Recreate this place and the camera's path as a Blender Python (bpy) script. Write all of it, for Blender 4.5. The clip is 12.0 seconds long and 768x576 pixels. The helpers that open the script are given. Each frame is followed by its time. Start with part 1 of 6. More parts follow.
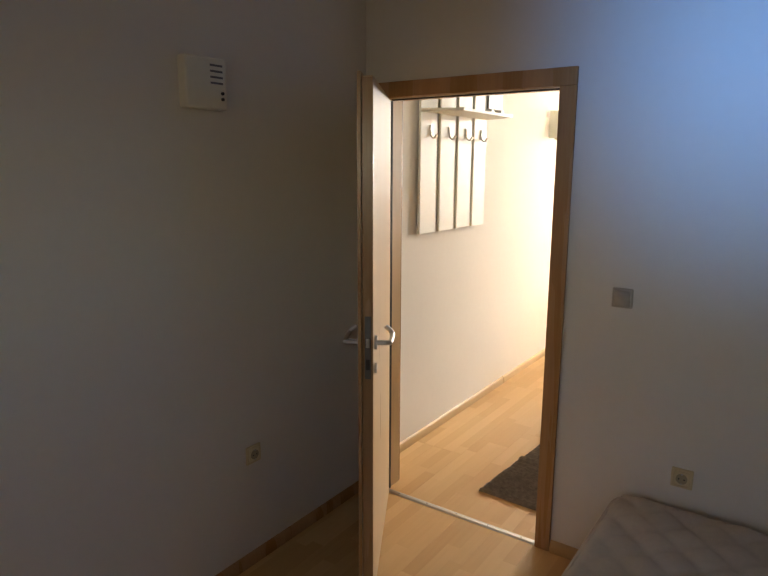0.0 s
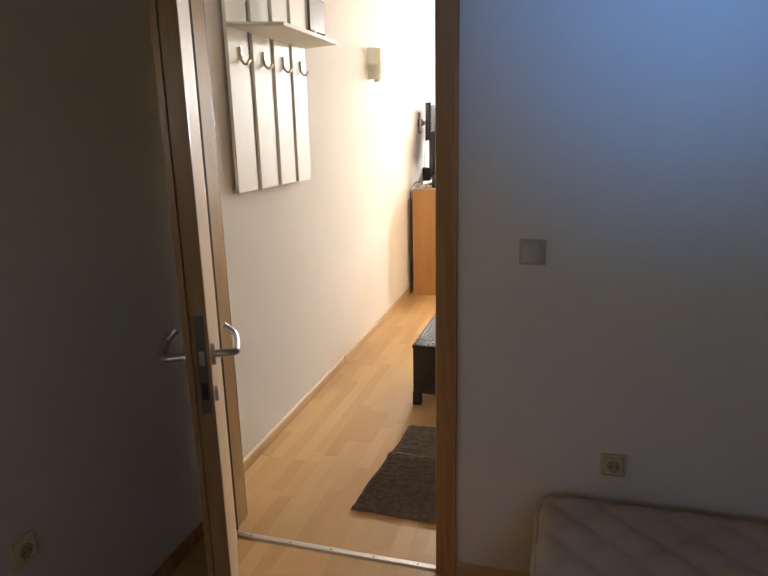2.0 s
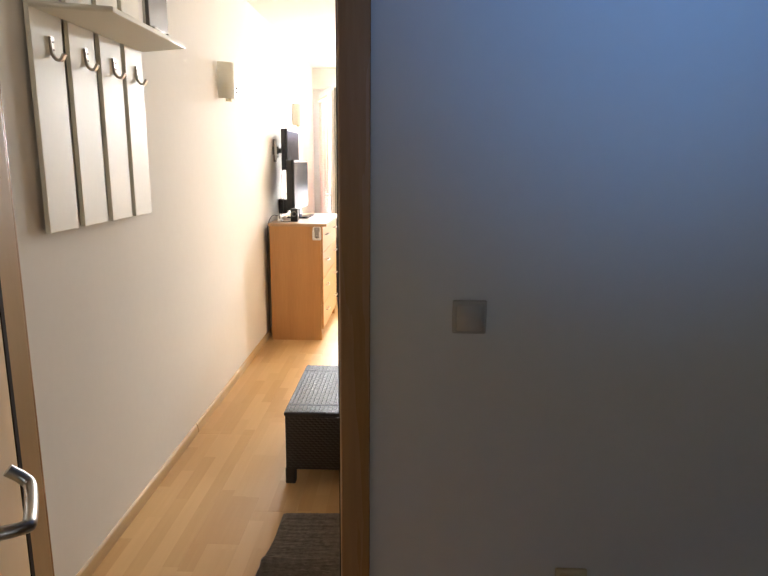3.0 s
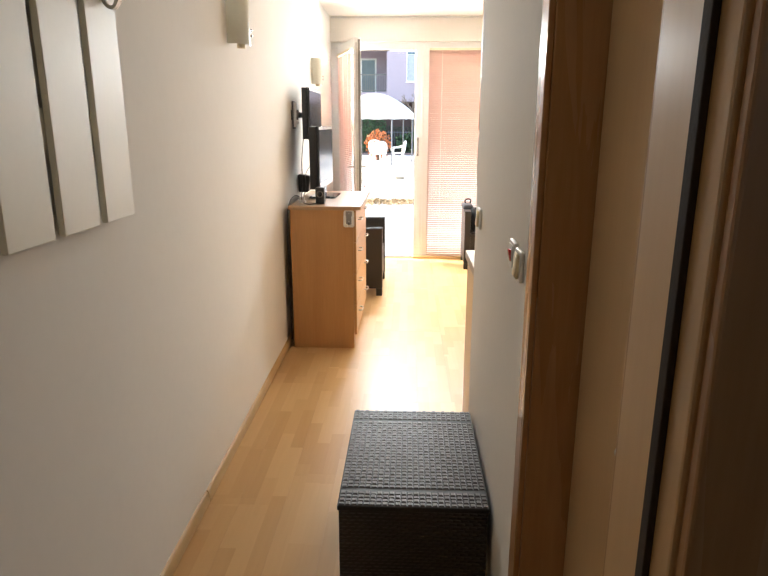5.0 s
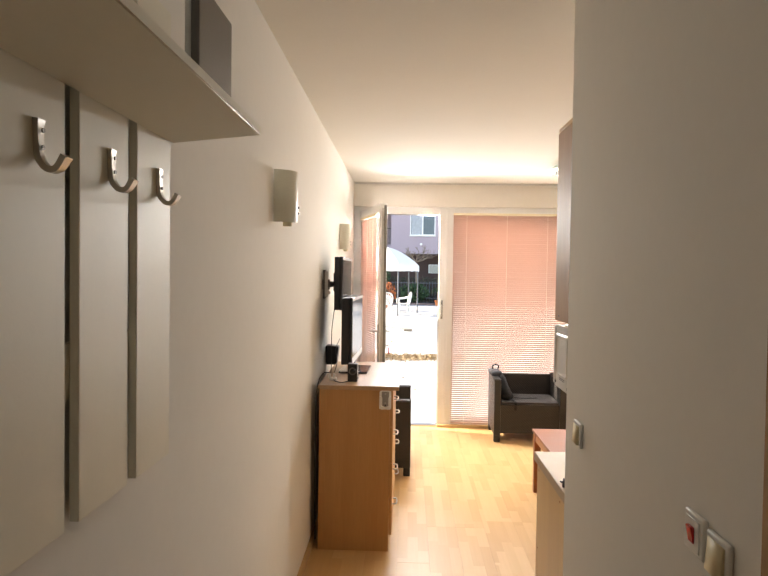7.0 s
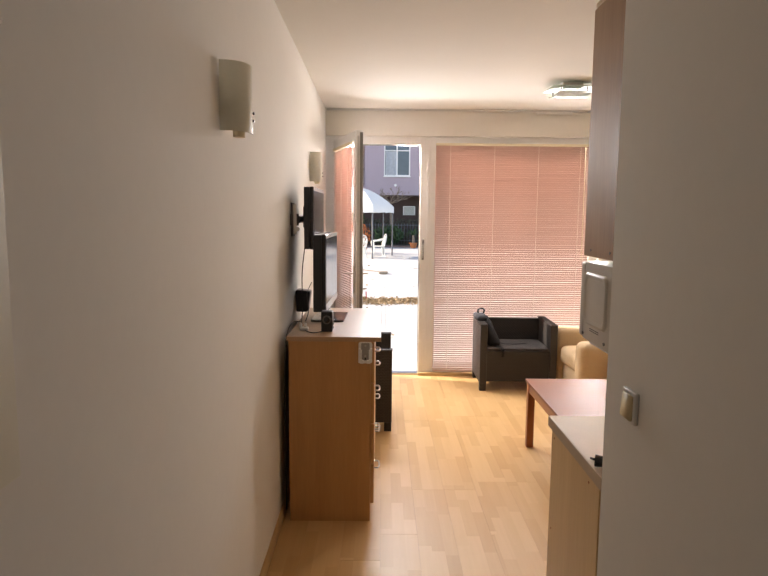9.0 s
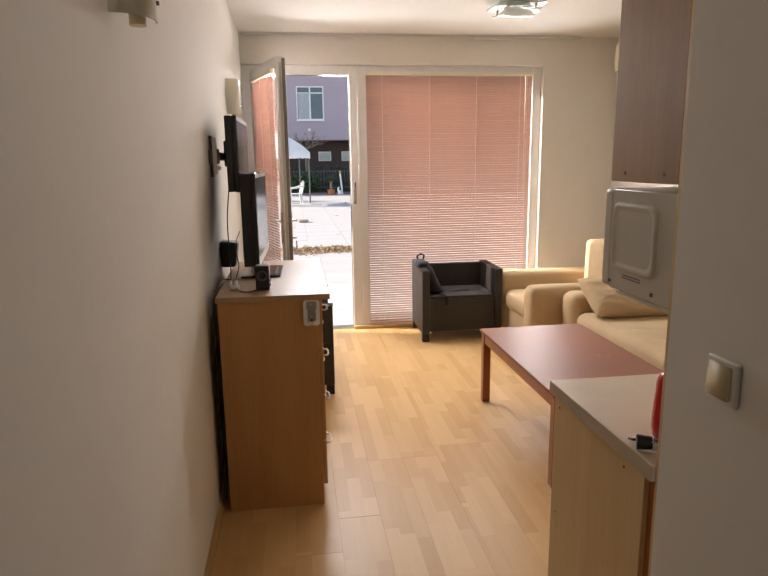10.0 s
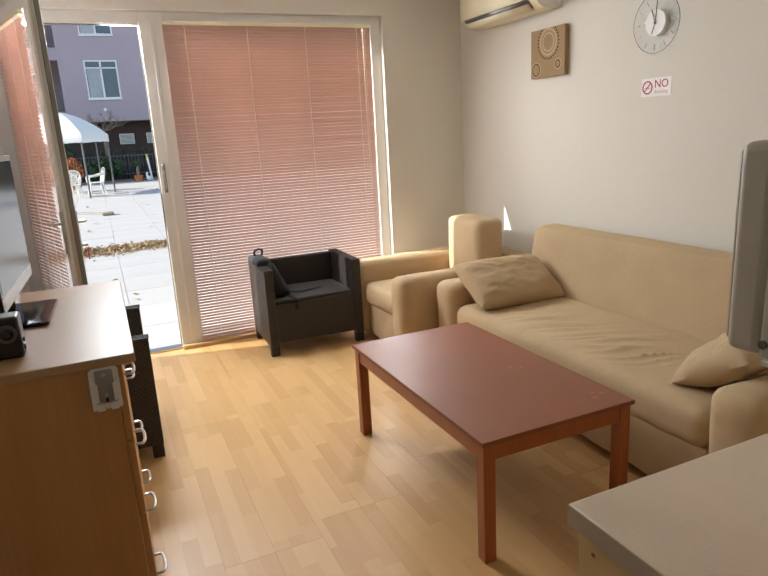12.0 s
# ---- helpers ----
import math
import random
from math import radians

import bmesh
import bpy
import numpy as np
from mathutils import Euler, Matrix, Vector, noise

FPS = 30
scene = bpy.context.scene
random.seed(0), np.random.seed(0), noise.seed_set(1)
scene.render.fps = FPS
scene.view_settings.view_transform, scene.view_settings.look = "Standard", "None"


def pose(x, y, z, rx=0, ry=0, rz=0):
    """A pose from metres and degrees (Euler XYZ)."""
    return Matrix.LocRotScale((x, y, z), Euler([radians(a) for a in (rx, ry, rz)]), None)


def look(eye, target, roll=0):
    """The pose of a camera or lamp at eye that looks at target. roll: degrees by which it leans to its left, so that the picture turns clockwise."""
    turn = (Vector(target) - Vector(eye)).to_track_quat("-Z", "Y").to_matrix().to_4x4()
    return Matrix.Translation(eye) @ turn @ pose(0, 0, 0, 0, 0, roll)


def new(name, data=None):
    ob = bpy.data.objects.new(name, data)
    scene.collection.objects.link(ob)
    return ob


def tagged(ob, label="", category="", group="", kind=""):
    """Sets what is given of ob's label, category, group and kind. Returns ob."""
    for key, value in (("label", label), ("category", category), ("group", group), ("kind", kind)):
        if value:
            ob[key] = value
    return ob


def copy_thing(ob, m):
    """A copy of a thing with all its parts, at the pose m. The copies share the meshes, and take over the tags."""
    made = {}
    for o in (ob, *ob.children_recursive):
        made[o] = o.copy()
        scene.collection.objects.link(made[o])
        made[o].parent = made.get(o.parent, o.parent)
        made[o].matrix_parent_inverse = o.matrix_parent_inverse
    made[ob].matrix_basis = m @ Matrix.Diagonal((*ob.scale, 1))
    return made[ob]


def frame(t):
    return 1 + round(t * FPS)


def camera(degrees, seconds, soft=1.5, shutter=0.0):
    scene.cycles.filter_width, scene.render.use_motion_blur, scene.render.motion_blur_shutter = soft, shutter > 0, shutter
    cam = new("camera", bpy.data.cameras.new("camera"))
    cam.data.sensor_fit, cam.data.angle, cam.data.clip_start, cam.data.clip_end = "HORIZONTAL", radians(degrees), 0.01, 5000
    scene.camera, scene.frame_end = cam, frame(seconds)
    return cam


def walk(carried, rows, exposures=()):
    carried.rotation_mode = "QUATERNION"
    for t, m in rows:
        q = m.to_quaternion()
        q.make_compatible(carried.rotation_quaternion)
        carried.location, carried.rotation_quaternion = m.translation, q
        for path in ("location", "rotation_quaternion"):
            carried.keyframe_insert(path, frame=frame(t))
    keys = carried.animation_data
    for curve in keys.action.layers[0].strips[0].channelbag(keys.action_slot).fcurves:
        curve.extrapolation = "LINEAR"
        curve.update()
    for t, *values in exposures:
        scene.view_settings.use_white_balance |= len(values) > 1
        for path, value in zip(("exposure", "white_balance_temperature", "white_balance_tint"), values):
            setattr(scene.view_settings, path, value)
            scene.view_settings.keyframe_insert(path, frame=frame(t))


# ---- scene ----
cam = camera(63.1, 12.0)
PATH = [
    (0, (1.943, -2.5, 1.699), (0.815, -0.894, 1.311), 0.2),
    (0.5, (1.896, -2.473, 1.623), (0.87, -0.818, 1.164), 0.4),
    (1, (1.778, -2.327, 1.576), (0.852, -0.619, 1.101), -0.3),
    (1.5, (1.642, -2.119, 1.566), (0.882, -0.333, 1.085), -0.8),
    (2, (1.423, -1.919, 1.557), (0.875, -0.058, 1.068), -1.3),
    (2.5, (1.253, -1.699, 1.551), (0.944, 0.216, 1.065), -1.0),
    (3, (1.183, -1.406, 1.54), (1.115, 0.553, 1.14), 0.4),
    (3.2, (1.156, -1.316, 1.558), (1.177, 0.649, 1.187), 1.4),
    (4.8, (0.843, -0.503, 1.546), (0.897, 1.439, 1.067), 0.3),
    (5, (0.833, -0.405, 1.557), (0.76, 1.528, 1.05), 0.1),
    (5.5, (0.732, -0.223, 1.561), (0.449, 1.69, 1.05), -0.2),
    (6, (0.619, -0.075, 1.633), (0.357, 1.884, 1.327), -0.2),
    (6.5, (0.577, 0.016, 1.698), (0.441, 2.008, 1.58), 0.3),
    (6.7, (0.57, 0.018, 1.714), (0.476, 2.015, 1.663), 0.7),
    (8.5, (0.512, 0.383, 1.669), (0.469, 2.379, 1.547), 0.9),
    (9, (0.511, 0.594, 1.65), (0.522, 2.581, 1.419), 0.5),
    (9.5, (0.43, 0.862, 1.613), (0.554, 2.833, 1.299), -0.2),
    (10, (0.384, 1.103, 1.584), (0.653, 3.045, 1.188), -0.8),
    (10.5, (0.416, 1.375, 1.548), (0.824, 3.282, 1.103), -1.5),
    (11, (0.492, 1.636, 1.556), (1.04, 3.503, 1.091), -2.3),
    (11.5, (0.499, 1.89, 1.536), (1.161, 3.715, 1.056), -3.1),
    (12, (0.498, 2.11, 1.543), (1.277, 3.888, 1.06), -3.2),
]
EXPOSURES = [
    (0.0, 3.95, 7050, 10), (1.5, 3.65, 6800, 10), (2.5, 3.45, 6500, 10), (3.2, 3.25, 6500, 10), (5.0, 2.6, 6500, 9), (5.5, 2.5, 6650, 9), (6.0, 2.3, 6950, 9),
    (6.7, 2.1, 7000, 10), (8.5, 1.65, 7050, 17), (9.5, 1.28, 6950, 17), (10.5, 1.18, 6700, 13), (11.5, 1.15, 6400, 10), (12.0, 1.08, 6450, 9),
]
walk(cam, [(t, look(eye, target, roll)) for t, eye, target, roll in PATH], EXPOSURES)

# ---- light ----
SUN_EL, SUN_RATIO = 26.5, 0.26
sun_way = Vector((1.0, -SUN_RATIO, -math.tan(radians(SUN_EL)) * math.hypot(1, SUN_RATIO))).normalized()
world = bpy.data.worlds.new("world")
scene.world = world
world.use_nodes = True
wn = world.node_tree.nodes
sky = wn.new("ShaderNodeTexSky")
sky.sky_type = "NISHITA"
sky.sun_disc = False
sky.sun_elevation = radians(SUN_EL)
sky.sun_rotation = math.atan2(-sun_way.x, -sun_way.y)
wn["Background"].inputs["Strength"].default_value = 0.15
world.node_tree.links.new(sky.outputs[0], wn["Background"].inputs["Color"])
sun = new("sun", bpy.data.lights.new("sun", "SUN"))
sun.data.energy, sun.data.angle, sun.data.color = 3.8, radians(0.5), (1.0, 0.93, 0.82)
sun.matrix_world = look(Vector((0, 0, 30)), Vector((0, 0, 30)) + sun_way)


def window_lamp(name, eye, target, w, h, watts, colour):
    """An area lamp added at an opening, standing in for daylight or adding to it."""
    lamp = new(name, bpy.data.lights.new(name, "AREA"))
    lamp.data.shape, lamp.data.size, lamp.data.size_y = "RECTANGLE", w, h
    lamp.data.energy, lamp.data.color = watts, colour
    lamp.matrix_world = look(eye, target)
    return lamp


window_lamp("window_light", (1.86, 7.12, 1.22), (1.86, 6.0, 1.22), 1.56, 2.25, 7, (1.0, 0.97, 0.93))
# Thin strips added along the opening's edges to brighten the room beyond the daylight.
top_fill = window_lamp("opening_fill", (1.66, 6.93, 2.418), (1.66, 5.93, 1.72), 2.05, 0.03, 8.5, (0.96, 0.975, 0.97))
top_fill.data.spread = radians(130)
# The glow of this added strip also passes for the white reveal edge.
side_fill = window_lamp("opening_side_fill", (2.702, 6.928, 1.25), (2.2, 5.928, 1.25), 0.045, 2.2, 7.0, (0.96, 0.975, 0.97))
side_fill.data.spread = radians(150)
door_fill = window_lamp("doorway_fill", (0.475, 6.965, 2.33), (0.8, 5.965, 1.63), 0.82, 0.03, 14.5, (0.93, 0.97, 1.0))
door_fill.data.spread = radians(140)
# Fill lamp added outside, out of sight above the lintel, to brighten the room.
window_lamp("terrace_fill_light", (0.42, 7.5, 2.98), (1.2, 5.0, 0.4), 0.9, 0.8, 20, (1.0, 0.98, 0.95))
# Narrow blue beam from an unseen window, whose place is assumed.
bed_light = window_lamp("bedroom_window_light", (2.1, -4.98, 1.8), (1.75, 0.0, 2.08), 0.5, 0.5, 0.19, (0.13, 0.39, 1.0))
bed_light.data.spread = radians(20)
# Warm fill added without a source of its own, to offset the blue bounce.
window_lamp("bedroom_warm_fill", (2.1, -4.975, 1.8), (2.0, 0.0, 1.0), 0.62, 0.62, 0.18, (1.0, 0.5, 0.17))


# ---- materials ----
def mat(name, colour, rough=0.6, metal=0.0, vary=0.08, fine=60.0, coarse=3.0, bump=0.02, bump_scale=200.0, trans=0.0, spec=0.5, coat=0.0):
    """A plain surface with two scales of uneven colour and a fine relief."""
    m = bpy.data.materials.new(name)
    m.use_nodes = True
    n, l = m.node_tree.nodes, m.node_tree.links
    p = n["Principled BSDF"]
    co = n.new("ShaderNodeTexCoord")
    a, b = n.new("ShaderNodeTexNoise"), n.new("ShaderNodeTexNoise")
    a.inputs["Scale"].default_value, b.inputs["Scale"].default_value = coarse, fine
    a.inputs["Detail"].default_value, b.inputs["Detail"].default_value = 4, 3
    l.new(co.outputs["Object"], a.inputs["Vector"]), l.new(co.outputs["Object"], b.inputs["Vector"])
    mix = n.new("ShaderNodeMath")
    mix.operation = "MULTIPLY_ADD"
    l.new(a.outputs["Fac"], mix.inputs[0])
    mix.inputs[1].default_value = 0.65
    half = n.new("ShaderNodeMath")
    half.operation = "MULTIPLY"
    half.inputs[1].default_value = 0.35
    l.new(b.outputs["Fac"], half.inputs[0]), l.new(half.outputs[0], mix.inputs[2])
    ramp = n.new("ShaderNodeMapRange")
    ramp.inputs["From Min"].default_value, ramp.inputs["From Max"].default_value = 0.25, 0.75
    ramp.inputs["To Min"].default_value, ramp.inputs["To Max"].default_value = 1 - vary, 1 + vary
    l.new(mix.outputs[0], ramp.inputs["Value"])
    scale = n.new("ShaderNodeVectorMath")
    scale.operation = "SCALE"
    scale.inputs[0].default_value = colour
    l.new(ramp.outputs[0], scale.inputs["Scale"])
    l.new(scale.outputs["Vector"], p.inputs["Base Color"])
    rr = n.new("ShaderNodeMapRange")
    rr.inputs["To Min"].default_value, rr.inputs["To Max"].default_value = max(rough - 0.08, 0.02), min(rough + 0.08, 1)
    l.new(mix.outputs[0], rr.inputs["Value"]), l.new(rr.outputs[0], p.inputs["Roughness"])
    p.inputs["Metallic"].default_value = metal
    p.inputs["Specular IOR Level"].default_value = spec
    p.inputs["Coat Weight"].default_value = coat
    if bump:
        c, bp = n.new("ShaderNodeTexNoise"), n.new("ShaderNodeBump")
        c.inputs["Scale"].default_value, c.inputs["Detail"].default_value = bump_scale, 4
        l.new(co.outputs["Object"], c.inputs["Vector"])
        bp.inputs["Strength"].default_value, bp.inputs["Distance"].default_value = min(1, bump * 10), 0.002
        l.new(c.outputs["Fac"], bp.inputs["Height"]), l.new(bp.outputs[0], p.inputs["Normal"])
    if trans:
        t, mx = n.new("ShaderNodeBsdfTranslucent"), n.new("ShaderNodeMixShader")
        l.new(scale.outputs["Vector"], t.inputs["Color"])
        mx.inputs[0].default_value = trans
        l.new(p.outputs[0], mx.inputs[1]), l.new(t.outputs[0], mx.inputs[2])
        l.new(mx.outputs[0], n["Material Output"].inputs["Surface"])
    return m


def wood(name, light, dark, rough=0.4, along="z", grain=18.0, bump=0.05, coat=0.0, contrast=1.0):
    """Veneer or board: long grain streaks along one axis, broad figure and pores."""
    m = bpy.data.materials.new(name)
    m.use_nodes = True
    n, l = m.node_tree.nodes, m.node_tree.links
    p = n["Principled BSDF"]
    co, mp = n.new("ShaderNodeTexCoord"), n.new("ShaderNodeMapping")
    s = {"x": (0.06, 1, 1), "y": (1, 0.06, 1), "z": (1, 1, 0.06)}[along]
    mp.inputs["Scale"].default_value = [v * grain for v in s]
    l.new(co.outputs["Object"], mp.inputs["Vector"])
    a, b = n.new("ShaderNodeTexNoise"), n.new("ShaderNodeTexNoise")
    a.inputs["Scale"].default_value, a.inputs["Detail"].default_value, a.inputs["Distortion"].default_value = 0.5, 5, 0.6
    b.inputs["Scale"].default_value, b.inputs["Detail"].default_value = 6, 4
    l.new(mp.outputs[0], a.inputs["Vector"]), l.new(mp.outputs[0], b.inputs["Vector"])
    mx = n.new("ShaderNodeMix")
    mx.inputs[0].default_value = 0.35
    l.new(a.outputs["Fac"], mx.inputs[2]), l.new(b.outputs["Fac"], mx.inputs[3])
    ramp = n.new("ShaderNodeValToRGB")
    ramp.color_ramp.elements[0].position, ramp.color_ramp.elements[1].position = 0.5 - 0.2 / contrast, 0.5 + 0.2 / contrast
    ramp.color_ramp.elements[0].color, ramp.color_ramp.elements[1].color = (*dark, 1), (*light, 1)
    l.new(mx.outputs[0], ramp.inputs[0]), l.new(ramp.outputs[0], p.inputs["Base Color"])
    rr = n.new("ShaderNodeMapRange")
    rr.inputs["To Min"].default_value, rr.inputs["To Max"].default_value = rough - 0.07, rough + 0.07
    l.new(a.outputs["Fac"], rr.inputs["Value"]), l.new(rr.outputs[0], p.inputs["Roughness"])
    p.inputs["Coat Weight"].default_value = coat
    bp = n.new("ShaderNodeBump")
    bp.inputs["Strength"].default_value, bp.inputs["Distance"].default_value = bump, 0.001
    l.new(b.outputs["Fac"], bp.inputs["Height"]), l.new(bp.outputs[0], p.inputs["Normal"])
    return m


def laminate(name, light, dark):
    """Three-strip beech laminate: the printed strips in each board, each with its own tone and grain."""
    m = bpy.data.materials.new(name)
    m.use_nodes = True
    n, l = m.node_tree.nodes, m.node_tree.links
    p = n["Principled BSDF"]
    co, info, sep = n.new("ShaderNodeTexCoord"), n.new("ShaderNodeObjectInfo"), n.new("ShaderNodeSeparateXYZ")
    l.new(co.outputs["Object"], sep.inputs[0])

    def mth(op, a, b=None, c=None):
        k = n.new("ShaderNodeMath")
        k.operation = op
        for i, v in enumerate((a, b, c)):
            if v is not None:
                if isinstance(v, (int, float)):
                    k.inputs[i].default_value = v
                else:
                    l.new(v, k.inputs[i])
        return k.outputs[0]

    row = mth("FLOOR", mth("DIVIDE", sep.outputs[0], 0.0643))
    seed = mth("MULTIPLY", info.outputs["Random"], 91.0)
    shift = mth("MULTIPLY", mth("FRACT", mth("MULTIPLY", mth("SINE", mth("ADD", mth("MULTIPLY", row, 12.9), seed)), 43758.5)), 0.42)
    cell = mth("FLOOR", mth("DIVIDE", mth("ADD", sep.outputs[1], shift), 0.42))
    comb = n.new("ShaderNodeCombineXYZ")
    l.new(row, comb.inputs[0]), l.new(cell, comb.inputs[1]), l.new(seed, comb.inputs[2])
    white = n.new("ShaderNodeTexWhiteNoise")
    l.new(comb.outputs[0], white.inputs["Vector"])
    mp = n.new("ShaderNodeVectorMath")
    mp.operation = "MULTIPLY_ADD"
    mp.inputs[1].default_value = (30, 1.6, 1)
    l.new(co.outputs["Object"], mp.inputs[0]), l.new(white.outputs["Color"], mp.inputs[2])
    sc = n.new("ShaderNodeVectorMath")
    sc.operation = "ADD"
    l.new(mp.outputs[0], sc.inputs[0]), l.new(comb.outputs[0], sc.inputs[1])
    g = n.new("ShaderNodeTexNoise")
    g.inputs["Scale"].default_value, g.inputs["Detail"].default_value, g.inputs["Distortion"].default_value = 1.6, 5, 0.5
    l.new(sc.outputs[0], g.inputs["Vector"])
    fac = mth("ADD", mth("MULTIPLY", white.outputs["Value"], 0.62), mth("MULTIPLY", g.outputs["Fac"], 0.38))
    ramp = n.new("ShaderNodeValToRGB")
    ramp.color_ramp.elements[0].position, ramp.color_ramp.elements[1].position = 0.15, 0.85
    ramp.color_ramp.elements[0].color, ramp.color_ramp.elements[1].color = (*dark, 1), (*light, 1)
    l.new(fac, ramp.inputs[0]), l.new(ramp.outputs[0], p.inputs["Base Color"])
    geo, smudge = n.new("ShaderNodeNewGeometry"), n.new("ShaderNodeTexNoise")
    smudge.inputs["Scale"].default_value, smudge.inputs["Detail"].default_value = 5.0, 6
    l.new(geo.outputs["Position"], smudge.inputs["Vector"])
    rr = n.new("ShaderNodeMapRange")
    rr.inputs["From Min"].default_value, rr.inputs["From Max"].default_value = 0.3, 0.7
    rr.inputs["To Min"].default_value, rr.inputs["To Max"].default_value = 0.35, 0.41
    l.new(smudge.outputs["Fac"], rr.inputs["Value"]), l.new(rr.outputs[0], p.inputs["Roughness"])
    p.inputs["Specular IOR Level"].default_value = 0.3
    bp = n.new("ShaderNodeBump")
    bp.inputs["Strength"].default_value, bp.inputs["Distance"].default_value = 0.03, 0.001
    l.new(g.outputs["Fac"], bp.inputs["Height"]), l.new(bp.outputs[0], p.inputs["Normal"])
    return m


def weave(name, colour, cell=(0.02, 0.02, 0.02), rough=0.45, depth=0.8, offset=0.5):
    """Moulded or woven strands as relief over any face, with pieces half a step apart from row to row."""
    m = mat(name, colour, rough, vary=0.15, bump=0)
    n, l = m.node_tree.nodes, m.node_tree.links
    co, sep = n.new("ShaderNodeTexCoord"), n.new("ShaderNodeSeparateXYZ")
    l.new(co.outputs["Object"], sep.inputs[0])

    def mth(op, a, b=0.0):
        k = n.new("ShaderNodeMath")
        k.operation = op
        for i, v in enumerate((a, b)):
            if isinstance(v, (int, float)):
                k.inputs[i].default_value = v
            else:
                l.new(v, k.inputs[i])
        return k.outputs[0]

    up = mth("DIVIDE", sep.outputs[2], cell[2])
    along = mth("DIVIDE", mth("ADD", sep.outputs[0], sep.outputs[1]), cell[0])
    shifted = mth("ADD", along, mth("MULTIPLY", mth("FLOOR", up), offset))
    tot = mth("MULTIPLY", mth("ABSOLUTE", mth("SINE", mth("MULTIPLY", shifted, math.pi))), mth("ABSOLUTE", mth("SINE", mth("MULTIPLY", up, math.pi))))
    bp = n.new("ShaderNodeBump")
    bp.inputs["Strength"].default_value, bp.inputs["Distance"].default_value = depth, 0.003
    l.new(tot, bp.inputs["Height"]), l.new(bp.outputs[0], n["Principled BSDF"].inputs["Normal"])
    return m


def glass(name, tint=(1, 1, 1), rough=0.0, ior=1.45):
    m = bpy.data.materials.new(name)
    m.use_nodes = True
    p = m.node_tree.nodes["Principled BSDF"]
    p.inputs["Base Color"].default_value = (*tint, 1)
    p.inputs["Transmission Weight"].default_value, p.inputs["Roughness"].default_value, p.inputs["IOR"].default_value = 1, rough, ior
    return m


M_WALL = mat("wall_paint", (0.78, 0.75, 0.695), 0.85, vary=0.03, coarse=1.2, fine=25, bump=0.01, bump_scale=70)
M_CEIL = mat("ceiling_paint", (0.76, 0.735, 0.68), 0.9, vary=0.02, bump=0.02, bump_scale=90)
M_LAM = laminate("beech_laminate", (0.69, 0.445, 0.205), (0.575, 0.335, 0.14))
M_BEECH = wood("beech_veneer", (0.46, 0.25, 0.10), (0.34, 0.165, 0.06), 0.42)
M_FRAME = wood("door_frame_veneer", (0.48, 0.28, 0.13), (0.36, 0.19, 0.08), 0.28, bump=0.03)
M_DOOR = wood("door_leaf_veneer", (0.64, 0.45, 0.25), (0.58, 0.39, 0.205), 0.3, bump=0.02)
M_BASE = wood("baseboard_veneer", (0.6, 0.41, 0.2), (0.5, 0.32, 0.145), 0.5, along="y")
M_CHEST = wood("chest_veneer", (0.55, 0.3, 0.12), (0.45, 0.225, 0.082), 0.42)
M_CHEST_TOP = mat("chest_top_laminate", (0.42, 0.27, 0.15), 0.35, vary=0.08)
M_PALE = wood("pale_panel", (0.68, 0.5, 0.27), (0.56, 0.38, 0.185), 0.4, grain=12)
M_UPPER = wood("wall_unit_veneer", (0.47, 0.29, 0.15), (0.33, 0.18, 0.085), 0.55, grain=22)
M_COUNTER = mat("worktop_laminate", (0.78, 0.65, 0.5), 0.5, vary=0.1, coarse=6, fine=180)
M_EDGE = mat("worktop_edge", (0.5, 0.4, 0.3), 0.6, vary=0.08)
M_CHERRY = wood("cherry_stained_wood", (0.39, 0.125, 0.036), (0.28, 0.075, 0.02), 0.35)
M_TABLETOP = mat("cherry_laminate_top", (0.25, 0.085, 0.042), 0.45, vary=0.14, coarse=4, fine=90, spec=0.35)
M_WHITE = mat("white_plastic", (0.78, 0.77, 0.74), 0.35, vary=0.02, bump=0)
M_PVC = mat("white_pvc_profile", (0.78, 0.77, 0.75), 0.3, vary=0.025, bump=0)
M_GREY_PVC = mat("grey_seal_profile", (0.2, 0.19, 0.17), 0.5, vary=0.1)
M_SEAL = mat("brown_black_rubber", (0.035, 0.025, 0.02), 0.8, vary=0.1)
M_RACK = mat("rack_lacquer", (0.76, 0.73, 0.62), 0.45, vary=0.03, bump=0.01)
M_RACK_RAIL = mat("rack_rail", (0.3, 0.26, 0.19), 0.5, vary=0.08)
M_STEEL = mat("brushed_steel", (0.55, 0.54, 0.52), 0.3, 1.0, vary=0.08, bump=0.01)
M_DARK_STEEL = mat("dark_steel", (0.16, 0.15, 0.14), 0.4, 0.8, vary=0.15)
M_BLACK = mat("black_plastic", (0.012, 0.012, 0.013), 0.35, vary=0.2, bump=0.01)
M_GLOSS_BLACK = mat("glossy_black_plastic", (0.008, 0.008, 0.01), 0.12, vary=0.1, bump=0)
M_SCREEN = mat("screen_glass", (0.035, 0.036, 0.038), 0.16, vary=0.05, bump=0, spec=1.0)
M_RATTAN = weave("dark_rattan_plastic", (0.026, 0.022, 0.02), (0.026, 0.026, 0.0125), 0.42, 1.0)
M_RATTAN_TOP = mat("brown_rattan_strand", (0.075, 0.062, 0.052), 0.45, vary=0.2)
